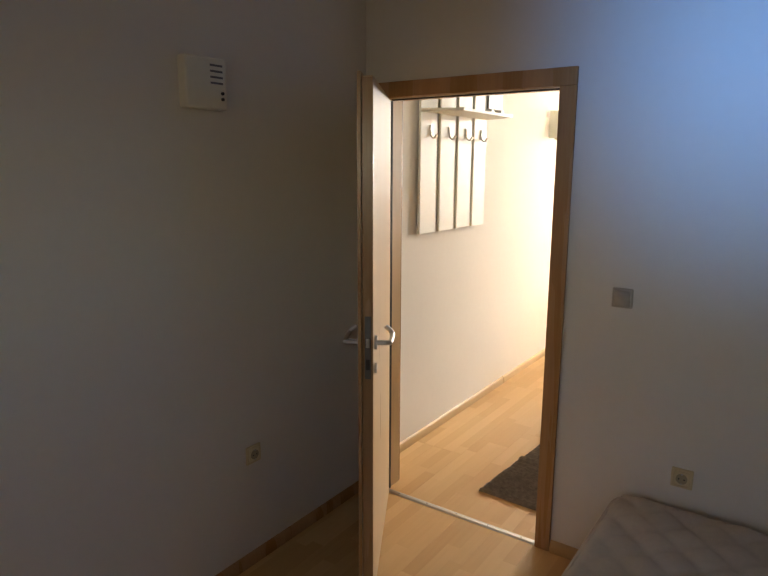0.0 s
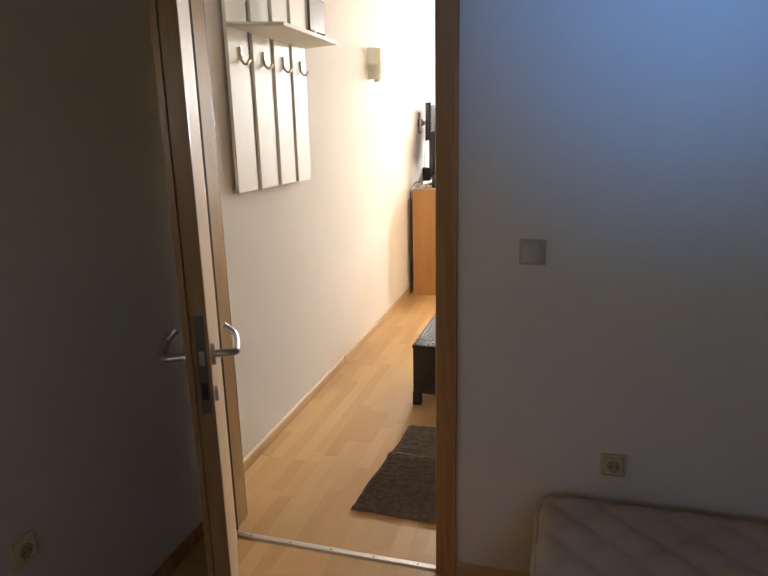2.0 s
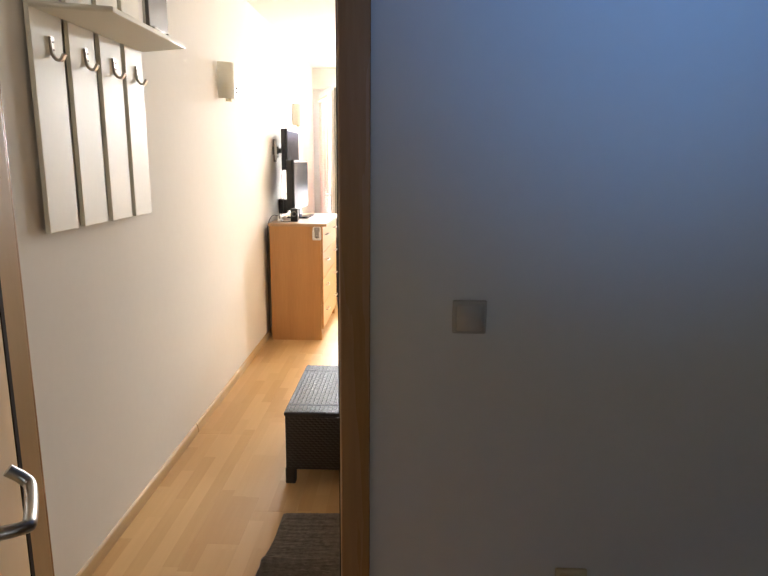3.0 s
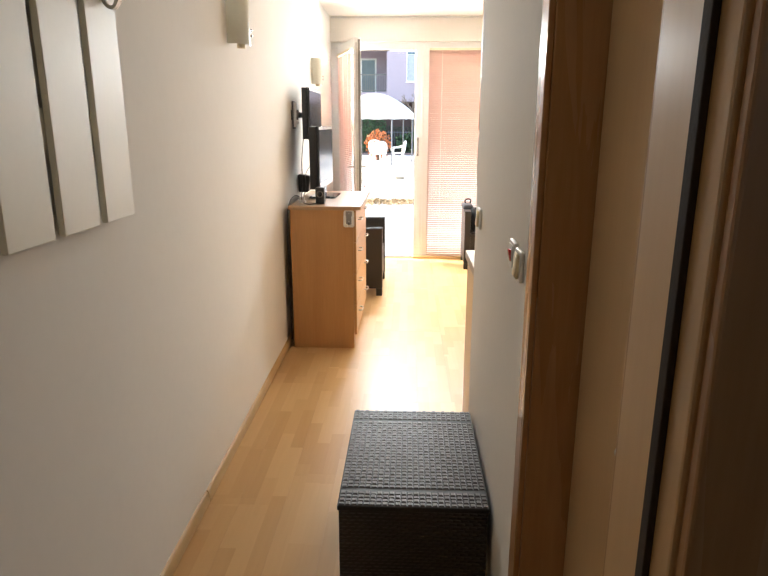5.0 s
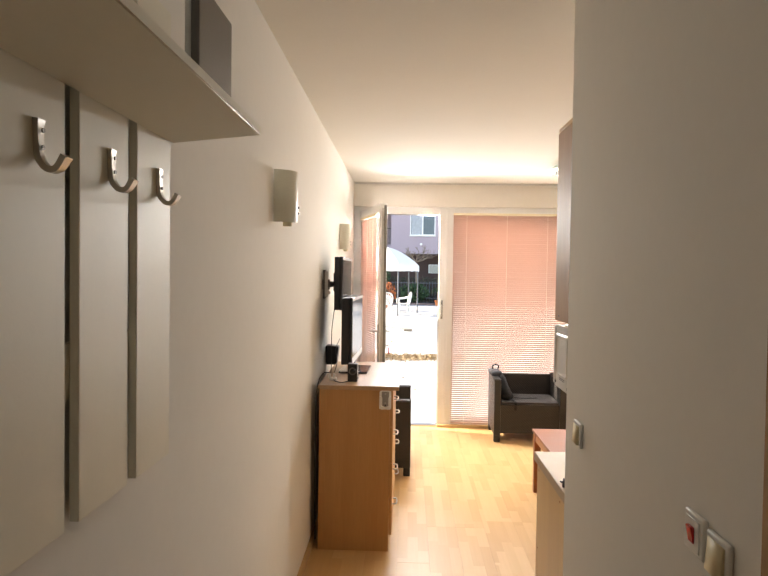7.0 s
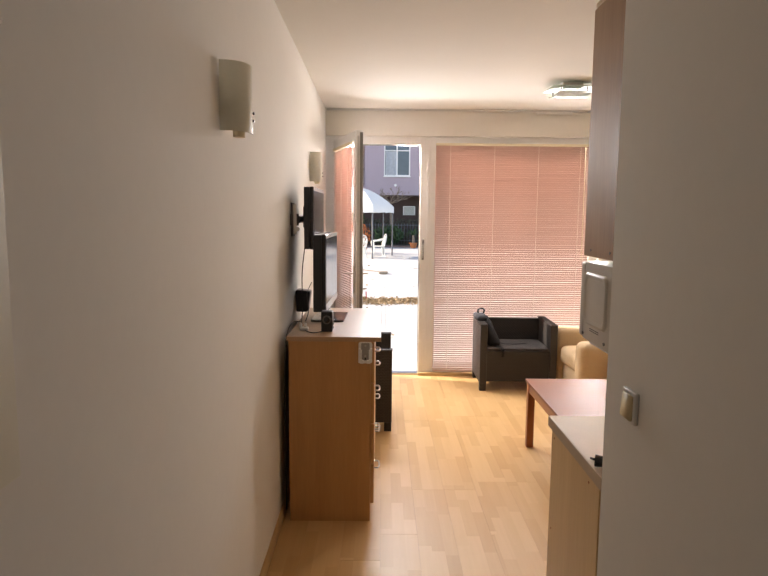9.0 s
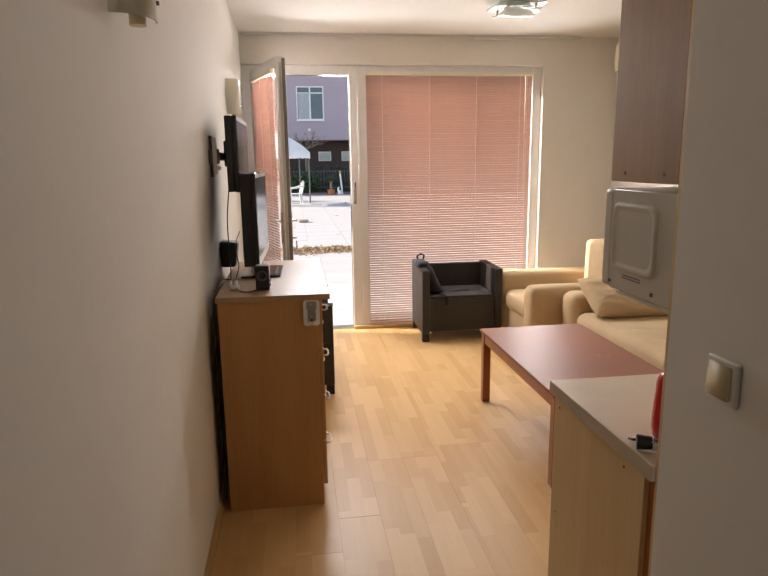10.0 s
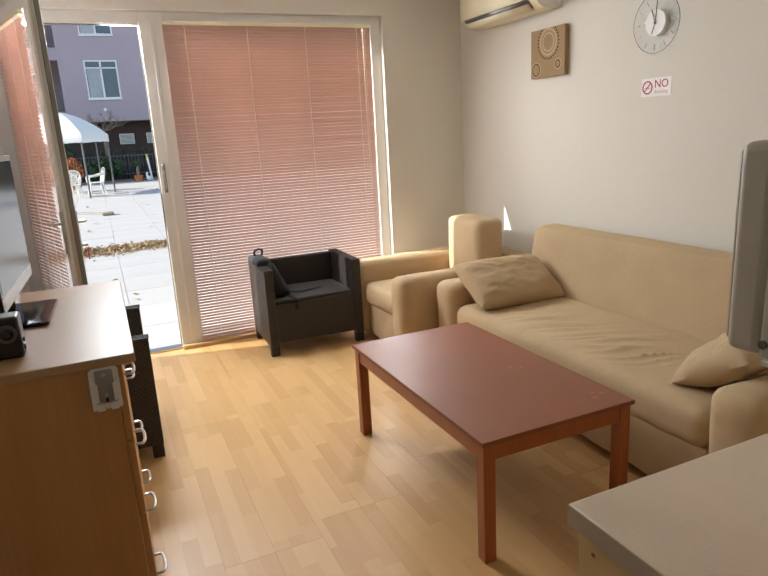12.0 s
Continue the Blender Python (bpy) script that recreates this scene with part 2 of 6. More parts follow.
M_RATTAN_DARK = mat("dark_rattan_backing", (0.02, 0.017, 0.015), 0.55, vary=0.2)
M_CUSHION_DARK = mat("dark_seat_pad", (0.05, 0.045, 0.045), 0.9, vary=0.15, bump=0.1, bump_scale=600)
M_SOFA = mat("beige_cotton_cover", (0.57, 0.425, 0.265), 0.95, vary=0.08, coarse=5, bump=0.08, bump_scale=900, spec=0.2)


def crease(m, size, strength):
    """Adds soft drawn folds of cloth to a surface's relief."""
    n, l = m.node_tree.nodes, m.node_tree.links
    co, w, bp = n.new("ShaderNodeTexCoord"), n.new("ShaderNodeTexNoise"), n.new("ShaderNodeBump")
    mp = n.new("ShaderNodeVectorMath")
    mp.operation = "MULTIPLY"
    mp.inputs[1].default_value = (0.6, 1.7, 1.0)
    w.noise_type = "RIDGED_MULTIFRACTAL"
    w.inputs["Scale"].default_value, w.inputs["Detail"].default_value, w.inputs["Distortion"].default_value = size, 2, 0.8
    bp.inputs["Strength"].default_value, bp.inputs["Distance"].default_value = strength, 0.01
    p = n["Principled BSDF"]
    l.new(co.outputs["Object"], mp.inputs[0]), l.new(mp.outputs[0], w.inputs["Vector"])
    l.new(w.outputs["Fac"], bp.inputs["Height"])
    l.new(p.inputs["Normal"].links[0].from_socket, bp.inputs["Normal"])
    l.new(bp.outputs[0], p.inputs["Normal"])


crease(M_SOFA, 3.6, 0.3)
M_MATTRESS = mat("mattress_ticking", (0.6, 0.53, 0.46), 0.9, vary=0.1, bump=0.05, bump_scale=500, spec=0.2)
M_RUG = mat("grey_brown_chenille", (0.25, 0.22, 0.195), 1.0, vary=0.42, coarse=45, fine=300, bump=0.3, bump_scale=500, spec=0.1)
M_BLIND = mat("salmon_blind_slat", (0.68, 0.49, 0.42), 0.4, vary=0.05, bump=0, trans=0.36)
M_CORD = mat("blind_cord", (0.82, 0.74, 0.66), 0.8, vary=0.05, bump=0)
M_IVORY = mat("ivory_plastic", (0.7, 0.6, 0.38), 0.55, vary=0.03, bump=0)
M_CREAM = mat("cream_plastic", (0.78, 0.7, 0.5), 0.6, vary=0.03, bump=0)
M_FROST = mat("frosted_lamp_glass", (0.84, 0.82, 0.73), 0.25, vary=0.04, bump=0, trans=0.45)
M_GLASS = glass("clear_glass")
M_GREEN_GLASS = glass("green_edge_glass", (0.8, 0.95, 0.88), 0.15)
M_RED = mat("red_plastic", (0.55, 0.008, 0.012), 0.25, vary=0.05, bump=0)
M_MICRO = mat("grey_painted_steel", (0.57, 0.535, 0.465), 0.32, 0.0, vary=0.04, bump=0.01)
M_PAVE = mat("concrete_paving", (0.47, 0.455, 0.43), 0.9, vary=0.12, coarse=1.5, fine=30, bump=0.05, bump_scale=60)
M_JOINT = mat("paving_joint_sand", (0.26, 0.245, 0.22), 0.95, vary=0.15)
M_LILAC = mat("lilac_render", (0.42, 0.34, 0.38), 0.9, vary=0.05, coarse=0.4, fine=8)
M_BROWN_RENDER = mat("dark_brown_render", (0.075, 0.045, 0.038), 0.9, vary=0.12, coarse=0.6)


# ---- helpers of this scene ----
def bm_box(x0, x1, y0, y1, z0, z1, bevel=0.0, seg=2, bm=None):
    own = bm is None
    bm = bmesh.new() if own else bm
    r = bmesh.ops.create_cube(bm, size=1, matrix=Matrix.LocRotScale(((x0 + x1) / 2, (y0 + y1) / 2, (z0 + z1) / 2), None, (abs(x1 - x0), abs(y1 - y0), abs(z1 - z0))))
    if bevel:
        es = list({e for v in r["verts"] for e in v.link_edges})
        bmesh.ops.bevel(bm, geom=es, offset=bevel, segments=seg, affect="EDGES", profile=0.5)
    return bm


def bm_cyl(x, y, z, r, h, axis="z", r2=None, seg=24, bm=None, bevel=0.0):
    """A cylinder whose base centre is at x, y, z and that runs along the axis."""
    bm = bmesh.new() if bm is None else bm
    rot = {"z": Matrix(), "x": Matrix.Rotation(radians(90), 4, "Y"), "y": Matrix.Rotation(radians(-90), 4, "X")}[axis]
    r_ = bmesh.ops.create_cone(bm, cap_ends=True, segments=seg, radius1=r, radius2=r if r2 is None else r2, depth=h,
                               matrix=Matrix.Translation((x, y, z)) @ rot @ Matrix.Translation((0, 0, h / 2)))
    if bevel:
        es = [e for e in {e for v in r_["verts"] for e in v.link_edges} if any(len(f.verts) > 4 for f in e.link_faces)]
        bmesh.ops.bevel(bm, geom=es, offset=bevel, segments=2, affect="EDGES")
    return bm


def bm_tube(points, r, seg=10, bm=None):
    """A round bar along a row of points."""
    bm = bmesh.new() if bm is None else bm
    pts = [Vector(p) for p in points]
    rings = []
    side = None
    for i, p in enumerate(pts):
        d = (pts[min(i + 1, len(pts) - 1)] - pts[max(i - 1, 0)]).normalized()
        if side is None:
            side = d.orthogonal().normalized()
        side = (side - d * side.dot(d)).normalized()
        up = d.cross(side)
        rad = r[i] if isinstance(r, (list, tuple)) else r
        rings.append([bm.verts.new(p + rad * (math.cos(a) * side + math.sin(a) * up)) for a in (2 * math.pi * k / seg for k in range(seg))])
    for a, b in zip(rings, rings[1:]):
        for k in range(seg):
            bm.faces.new((a[k], a[(k + 1) % seg], b[(k + 1) % seg], b[k]))
    bm.faces.new(rings[0][::-1]), bm.faces.new(rings[-1])
    return bm


def curve_points(points, n=8):
    """A smooth row of points through the given ones (Catmull-Rom)."""
    P = [Vector(p) for p in points]
    P = [2 * P[0] - P[1]] + P + [2 * P[-1] - P[-2]]
    out = []
    for i in range(1, len(P) - 2):
        for k in range(n):
            t = k / n
            a, b, c, d = P[i - 1:i + 3]
            out.append(0.5 * ((2 * b) + (c - a) * t + (2 * a - 5 * b + 4 * c - d) * t * t + (3 * b - a - 3 * c + d) * t ** 3))
    return out + [P[-2]]


def bm_prism(profile, axis, a, b, bevel=0.0, bm=None):
    """A closed outline of (u, v) drawn out along the axis from a to b; u, v are the other two axes in order."""
    bm = bmesh.new() if bm is None else bm
    place = {"x": lambda u, v, w: (w, u, v), "y": lambda u, v, w: (u, w, v), "z": lambda u, v, w: (u, v, w)}[axis]
    A = [bm.verts.new(place(u, v, a)) for u, v in profile]
    B = [bm.verts.new(place(u, v, b)) for u, v in profile]
    fs = [bm.faces.new(A), bm.faces.new(B)] + [bm.faces.new((A[i], A[(i + 1) % len(A)], B[(i + 1) % len(A)], B[i])) for i in range(len(A))]
    bmesh.ops.recalc_face_normals(bm, faces=fs)
    if bevel:
        bmesh.ops.bevel(bm, geom=list({e for f in fs for e in f.edges}), offset=bevel, segments=2, affect="EDGES")
    return bm


def mesh_of(name, bm, material, smooth=True):
    me = bpy.data.meshes.new(name)
    bmesh.ops.recalc_face_normals(bm, faces=bm.faces)
    bm.to_mesh(me)
    bm.free()
    me.materials.append(material)
    if smooth:
        me.set_sharp_from_angle(angle=radians(42))
        # broad square faces stay flat, so that only the rounded edges are shaded round
        me.polygons.foreach_set("use_smooth", [not (max(abs(c) for c in f.normal) > 0.99995 and f.area > 2e-5) for f in me.polygons])
    return me


def thing(name, x, y, z, label, category, group="", kind=""):
    e = new(name)
    e.empty_display_size = 0.1
    e.matrix_basis = pose(x, y, z)
    return tagged(e, label, category, group, kind)


def part(name, bm, material, parent, label="", smooth=True):
    ob = new(name, mesh_of(name, bm, material, smooth))
    if parent is not None:
        ob.parent = parent
        ob.matrix_parent_inverse = parent.matrix_basis.inverted() if parent.parent is None else Matrix()
    if label:
        ob["label"] = label
    return ob


def solid(name, bm, material, label="", category="", kind="", group="", smooth=True):
    """A thing or a piece of the setting that is one mesh."""
    return tagged(part(name, bm, material, None, "", smooth), label, category, group, kind)


def put(ob, x, y, z, turn=0.0, rx=0.0, ry=0.0):
    """Stand a thing at a place, turned about the upright."""
    ob.matrix_basis = pose(x, y, z, rx, ry, turn)
    return ob


# ---- structure ----
CEIL, YW, XR = 2.69, 6.93, 3.44      # ceiling height, window wall, right-hand wall


def left_x(y):
    """The long wall runs a hair out of square."""
    return 0.006 - 0.0073 * y


def wall(name, x0, x1, y0, y1, z0=0.0, z1=CEIL, holes=(), along="x", material=M_WALL, label="warm white painted plaster wall"):
    """A wall with through openings (a, b, z0, z1) along its length."""
    bm = bmesh.new()
    lo, hi = (x0, x1) if along == "x" else (y0, y1)

    def piece(a, b, c, d):
        if b - a > 1e-4 and d - c > 1e-4:
            if along == "x":
                bm_box(a, b, y0, y1, c, d, bm=bm)
            else:
                bm_box(x0, x1, a, b, c, d, bm=bm)
    at = lo
    for a, b, c, d in sorted(holes):
        piece(at, a, z0, z1)
        piece(a, b, z0, c)
        piece(a, b, d, z1)
        at = b
    piece(at, hi, z0, z1)
    return solid(name, bm, material, label, "wall", "structure", smooth=False)


solid("wall_left", bm_prism([(left_x(0.13), 0.13), (left_x(7.08), 7.08), (-0.2, 7.08), (-0.2, 0.13)], "z", 0, CEIL), M_WALL, "long warm white painted hall and living room wall", "wall", "structure", smooth=False)
wall("wall_door", -0.2, 4.7, 0.0, 0.13, holes=[(0.16, 1.07, 0, 2.04)], label="bedroom wall with a doorway, warm white paint")
wall("wall_bedroom_left", -0.2, 0.08, -4.9, 0.0)
# Unseen back and right walls, set far out so less bounced light returns.
wall("wall_bedroom_back", -0.2, 4.7, -5.05, -4.9, holes=[(1.7, 2.5, 1.4, 2.2)])
wall("wall_bedroom_right", 4.5, 4.7, -4.9, 0.0, along="y")
wall("wall_hall_right", 1.12, 1.3, 0.13, 2.23, holes=[(0.3, 0.97, 0, 2.04)], along="y", label="warm white painted hall wall with a doorway")
wall("wall_kitchen", 1.3, 3.5, 2.135, 2.285)
wall("wall_bathroom_back", 1.9, 2.0, 0.13, 2.135, along="y")
wall("wall_right", XR, 3.6, 2.285, 7.08, along="y", label="off-white painted living room wall with a clock")
WIN_L, WIN_R, WIN_T = -0.045, 2.72, 2.435
wall("wall_window", -0.05, XR, YW, 7.08, holes=[(WIN_L, WIN_R, 0, WIN_T)], label="living room wall with a full-height glazed opening")
solid("ceiling", bm_box(-0.2, 3.6, 0.13, 7.08, CEIL, CEIL + 0.15), M_CEIL, "flat off-white painted ceiling", "ceiling", "structure", smooth=False)
solid("ceiling_bedroom", bm_box(-0.2, 4.7, -5.05, 0.13, CEIL, CEIL + 0.15), M_CEIL, "flat off-white bedroom ceiling", "ceiling", "structure", smooth=False)


# ---- doors, frames and trim ----
def door_frame(name, axis, a, b, face, back, top, wide, lining, label):
    """A veneered frame round a doorway: jambs, head and flat architraves on both faces."""
    t = thing(name, 0, 0, 0, label, "door frame", kind="structure")
    def bx(u0, u1, v0, v1, z0, z1, bev=0.003):
        return bm_box(u0, u1, v0, v1, z0, z1, bev) if axis == "x" else bm_box(v0, v1, u0, u1, z0, z1, bev)
    part("jamb", bx(a - 0.04, a, face, back, 0, top), lining, t)
    part("jamb", bx(b, b + 0.04, face, back, 0, top), lining, t)
    part("head", bx(a - 0.04, b + 0.04, face, back, top, top + 0.038), lining, t)
    for f, g in ((face - 0.014, face), (back, back + 0.014)):
        part("architrave", bx(a - wide, a - 0.004, f, g, 0, top + 0.003), M_FRAME, t)
        part("architrave", bx(b + 0.004, b + wide, f, g, 0, top + 0.003), M_FRAME, t)
        part("architrave", bx(a - wide, b + wide, f - 0.001, g, top + 0.0035, top + wide), M_FRAME, t)
    return t


# The lining takes the paler leaf veneer to paint in light on the jambs.
frame_1 = door_frame("door_frame_1", "x", 0.2, 1.03, 0.0, 0.13, 2.0, 0.073, M_DOOR, "beech-veneered frame round the bedroom doorway")
for sx in (0.2, 1.024):
    part("seal", bm_box(sx, sx + 0.006, 0.03, 0.044, 0.0, 1.993, 0.001), M_SEAL, frame_1, "dark rubber door seal")
part("seal", bm_box(0.206, 1.024, 0.03, 0.044, 1.994, 2.0, 0.001), M_SEAL, frame_1, "dark rubber door seal")
door_frame("door_frame_2", "y", 0.34, 0.93, 1.12, 1.3, 2.0, 0.073, M_FRAME, "brown veneered frame round the closed hall door")


def handle_set(parent, x, yf, z, out, end):
    """Lever handle on a round rose with a lock rose below, on the face at yf."""
    h = part("door_handle", bm_cyl(x, yf, z, 0.026, 0.009 * out, "y", seg=28), M_STEEL, parent, "brushed steel lever handle")
    pts = curve_points([(x, yf, z), (x, yf + 0.05 * out, z), (x + 0.02 * end, yf + 0.058 * out, z), (x + 0.11 * end, yf + 0.058 * out, z + 0.002), (x + 0.125 * end, yf + 0.05 * out, z + 0.012), (x + 0.128 * end, yf + 0.03 * out, z + 0.03)], 6)
    part("lever", bm_tube(pts, 0.0095, 12), M_STEEL, h)
    part("lock_rose", bm_cyl(x, yf, z - 0.1, 0.019, 0.008 * out, "y", seg=24), M_WHITE, parent, "pale round lock rose")


leaf = thing("door_1", 0.205, -0.02, 0.0, "open beech-veneered bedroom door with steel lever handles", "door")
part("leaf", bm_box(0.205, 1.05, -0.028, 0.012, 0.008, 1.99, 0.003), M_DOOR, leaf)
part("rebate", bm_box(0.195, 1.065, -0.042, -0.0285, 0.008, 2.003, 0.003), M_DOOR, leaf)
part("edge_band", bm_box(1.0655, 1.067, -0.041, -0.029, 0.01, 2.0), M_FRAME, leaf)
part("edge_band", bm_box(1.0505, 1.052, -0.026, 0.01, 0.01, 1.985), M_FRAME, leaf)
part("lock_plate", bm_box(1.0522, 1.0545, -0.018, 0.004, 0.93, 1.165, 0.001), M_DARK_STEEL, leaf, "dull steel lock forend")
part("latch", bm_box(1.054, 1.064, -0.014, 0.0, 1.05, 1.085, 0.003), M_STEEL, leaf)
part("bolt_slot", bm_box(1.0546, 1.0552, -0.014, 0.0, 0.965, 1.005), M_BLACK, leaf)
handle_set(leaf, 0.985, 0.012, 1.05, 1, -1)
handle_set(leaf, 0.985, -0.042, 1.05, -1, -1)
for hz in (0.25, 1.75):
    part("hinge", bm_cyl(0.197, -0.05, hz, 0.007, 0.08, seg=12), M_STEEL, leaf)
leaf.matrix_basis = pose(0.205, -0.03, 0.0, 0, 0, -59.5)

bath = thing("door_2", 1.25, 0.6, 0.0, "closed beech-veneered hall door deep in its frame", "door")
part("leaf", bm_box(1.226, 1.266, 0.343, 0.927, 0.006, 1.996, 0.003), M_DOOR, bath)
part("door_handle", bm_tube([(1.226, 0.4, 1.05), (1.181, 0.4, 1.05), (1.176, 0.42, 1.05), (1.176, 0.51, 1.05)], 0.009), M_STEEL, bath, "brushed steel lever handle")

thr = thing("threshold_strip", 0.6, 0.0, 0.0, "screwed aluminium threshold strip in the bedroom doorway", "threshold", kind="structure")
part("strip", bm_prism([(-0.006, 0.0), (0.004, 0.005), (0.022, 0.005), (0.032, 0.0)], "x", 0.2, 1.03), M_STEEL, thr)
for k in range(5):
    part("screw", bm_cyl(0.28 + 0.17 * k, 0.013, 0.0045, 0.004, 0.0015, seg=10), M_DARK_STEEL, thr)


def baseboard(name, p, q, inward, material=M_BASE):
    """A low rounded cover strip along the foot of a wall, from p to q, leaning into the room by inward."""
    p, q, n = Vector((*p, 0)), Vector((*q, 0)), Vector((*inward, 0)).normalized()
    prof = [(0, 0), (0.016, 0), (0.0165, 0.012), (0.012, 0.04), (0.006, 0.052), (0, 0.055)]
    bm = bmesh.new()
    A = [bm.verts.new(p + n * u + Vector((0, 0, v))) for u, v in prof]
    B = [bm.verts.new(q + n * u + Vector((0, 0, v))) for u, v in prof]
    bm.faces.new(A), bm.faces.new(B)
    for i in range(len(A)):
        bm.faces.new((A[i], A[(i + 1) % len(A)], B[(i + 1) % len(A)], B[i]))
    return solid(name, bm, material, "low beech-coloured skirting strip along the wall", "skirting", "structure")


baseboard("baseboard", (left_x(0.15), 0.15), (left_x(1.905), 1.905), (1, 0))
baseboard("baseboard", (left_x(1.915), 1.915), (left_x(6.9), 6.9), (1, 0))
baseboard("baseboard", (0.08, -4.9), (0.08, -0.02), (1, 0), M_FRAME)
baseboard("baseboard", (1.105, 0), (4.5, 0), (0, -1))
baseboard("baseboard", (1.12, 1.005), (1.12, 2.23), (-1, 0))
baseboard("baseboard", (XR, 2.9), (XR, 6.93), (-1, 0))
baseboard("baseboard", (2.72, YW), (XR, YW), (0, -1))

# ---- window wall ----
FY0, FY1 = 6.98, 7.05
wf = thing("window_1", 1.3, FY0, 0.0, "white PVC terrace door and fixed window frame filling the wall opening", "window", kind="structure")
GY = (FY0 + FY1) / 2
part("window_frame", bm_box(WIN_L, 0.045, FY0, FY1, 0, WIN_T - 0.001, 0.004), M_PVC, wf)
part("window_frame", bm_box(0.905, 1.065, FY0, FY1, 0, WIN_T - 0.001, 0.004), M_PVC, wf)
part("mullion_cover", bm_box(0.975, 1.0, FY0 - 0.008, FY0, 0.02, WIN_T - 0.03, 0.003), M_PVC, wf)
part("window_frame", bm_box(2.635, WIN_R, FY0, FY1, 0, WIN_T - 0.001, 0.004), M_PVC, wf)
part("window_frame", bm_box(0.045, 0.905, FY0, FY1, 2.355, WIN_T - 0.001, 0.004), M_PVC, wf)
part("window_frame", bm_box(1.065, 2.635, FY0, FY1, 2.36, WIN_T - 0.001, 0.004), M_PVC, wf)
part("window_frame", bm_box(1.065, 2.635, FY0, FY1, 0, 0.06, 0.004), M_PVC, wf)
part("seal", bm_box(0.897, 0.905, FY0 + 0.02, FY0 + 0.045, 0.02, 2.355), M_GREY_PVC, wf)
part("seal", bm_box(0.045, 0.897, FY0 + 0.02, FY0 + 0.045, 2.347, 2.355), M_GREY_PVC, wf)
part("door_sill", bm_box(0.045, 0.905, FY0 - 0.01, FY1, 0, 0.02, 0.004), M_STEEL, wf, "worn aluminium door sill")
part("sill_board", bm_box(0.905, WIN_R, YW, FY0 - 0.001, 0, 0.03, 0.003), M_BASE, wf, "beech-coloured strip under the window")
pane = part("pane", bm_box(1.065, 2.635, GY - 0.01, GY + 0.01, 0.06, 2.36), M_GLASS, wf, smooth=False)
pane.visible_shadow = False
part("strike_plate", bm_box(0.899, 0.9045, FY0 + 0.002, FY0 + 0.016, 0.95, 1.2, 0.001), M_DARK_STEEL, wf)
hnd = part("handle_plate", bm_box(0.927, 0.95, FY0 - 0.01, FY0, 1.2, 1.41, 0.004), M_GREY_PVC, wf, "grey latch plate with a steel hook")
part("hook", bm_tube(curve_points([(0.938, FY0 - 0.01, 1.4), (0.938, FY0 - 0.04, 1.405), (0.938, FY0 - 0.045, 1.38), (0.938, FY0 - 0.03, 1.37)], 4), 0.007), M_DARK_STEEL, hnd)
for k in range(7):
    part("chain_link", bm_tube([(0.938 + 0.006 * math.cos(q) * (k % 2), FY0 - 0.016 + 0.005 * math.cos(q) * (1 - k % 2), 1.36 - 0.021 * k + 0.012 * math.sin(q)) for q in (math.pi * j / 5 for j in range(11))], 0.0022, 6), M_STEEL, hnd)

# the terrace door's leaf: hinged by the long wall, swung into the room
TL, TZ = 0.885, 2.385
tl = thing("door_3", 0.03, 6.985, 0.0, "open white PVC terrace door with a glass pane and its own blind", "door")
X0, Y0 = 0.03, 6.985
for nm, a in (("stile", (0, 0.085, 0.03, TZ)), ("stile", (TL - 0.085, TL, 0.03, TZ)), ("rail", (0.0852, TL - 0.0852, TZ - 0.085, TZ)), ("rail", (0.0852, TL - 0.0852, 0.03, 0.12))):
    part(nm, bm_box(X0 + a[0], X0 + a[1], Y0, Y0 + 0.065, a[2], a[3], 0.004), M_PVC, tl)
part("edge_gear", bm_box(X0 + TL, X0 + TL + 0.004, Y0 + 0.012, Y0 + 0.03, 0.08, TZ - 0.05), M_STEEL, tl, "steel locking gear along the edge")
part("edge_seal", bm_box(X0 + TL, X0 + TL + 0.005, Y0 + 0.034, Y0 + 0.06, 0.05, TZ - 0.02), M_GREY_PVC, tl, "grey rubber edge seal")
dp = part("pane", bm_box(X0 + 0.085, X0 + TL - 0.085, Y0 + 0.025, Y0 + 0.045, 0.12, TZ - 0.085), M_GLASS, tl, smooth=False)
dp.visible_shadow = False
dh = part("door_handle", bm_box(X0 + TL - 0.058, X0 + TL - 0.026, Y0 - 0.012, Y0, 0.95, 1.2, 0.004), M_STEEL, tl, "steel lever on a long plate")
part("lever", bm_tube(curve_points([(X0 + TL - 0.042, Y0 - 0.01, 1.13), (X0 + TL - 0.042, Y0 - 0.05, 1.13), (X0 + TL - 0.06, Y0 - 0.055, 1.13), (X0 + TL - 0.16, Y0 - 0.05, 1.125)], 5), 0.009), M_STEEL, dh)
dh2 = part("door_handle", bm_box(X0 + TL - 0.058, X0 + TL - 0.026, Y0 + 0.065, Y0 + 0.077, 0.95, 1.2, 0.004), M_STEEL, tl, "steel lever on a long plate")
part("lever", bm_tube(curve_points([(X0 + TL - 0.042, Y0 + 0.07, 1.13), (X0 + TL - 0.042, Y0 + 0.115, 1.13), (X0 + TL - 0.06, Y0 + 0.12, 1.13), (X0 + TL - 0.16, Y0 + 0.12, 1.125)], 5), 0.009), M_STEEL, dh2)
key = part("key", bm_cyl(X0 + TL - 0.042, Y0 + 0.077, 0.99, 0.008, 0.035, "y", seg=12), M_STEEL, tl, "key in the lock with a red tag")
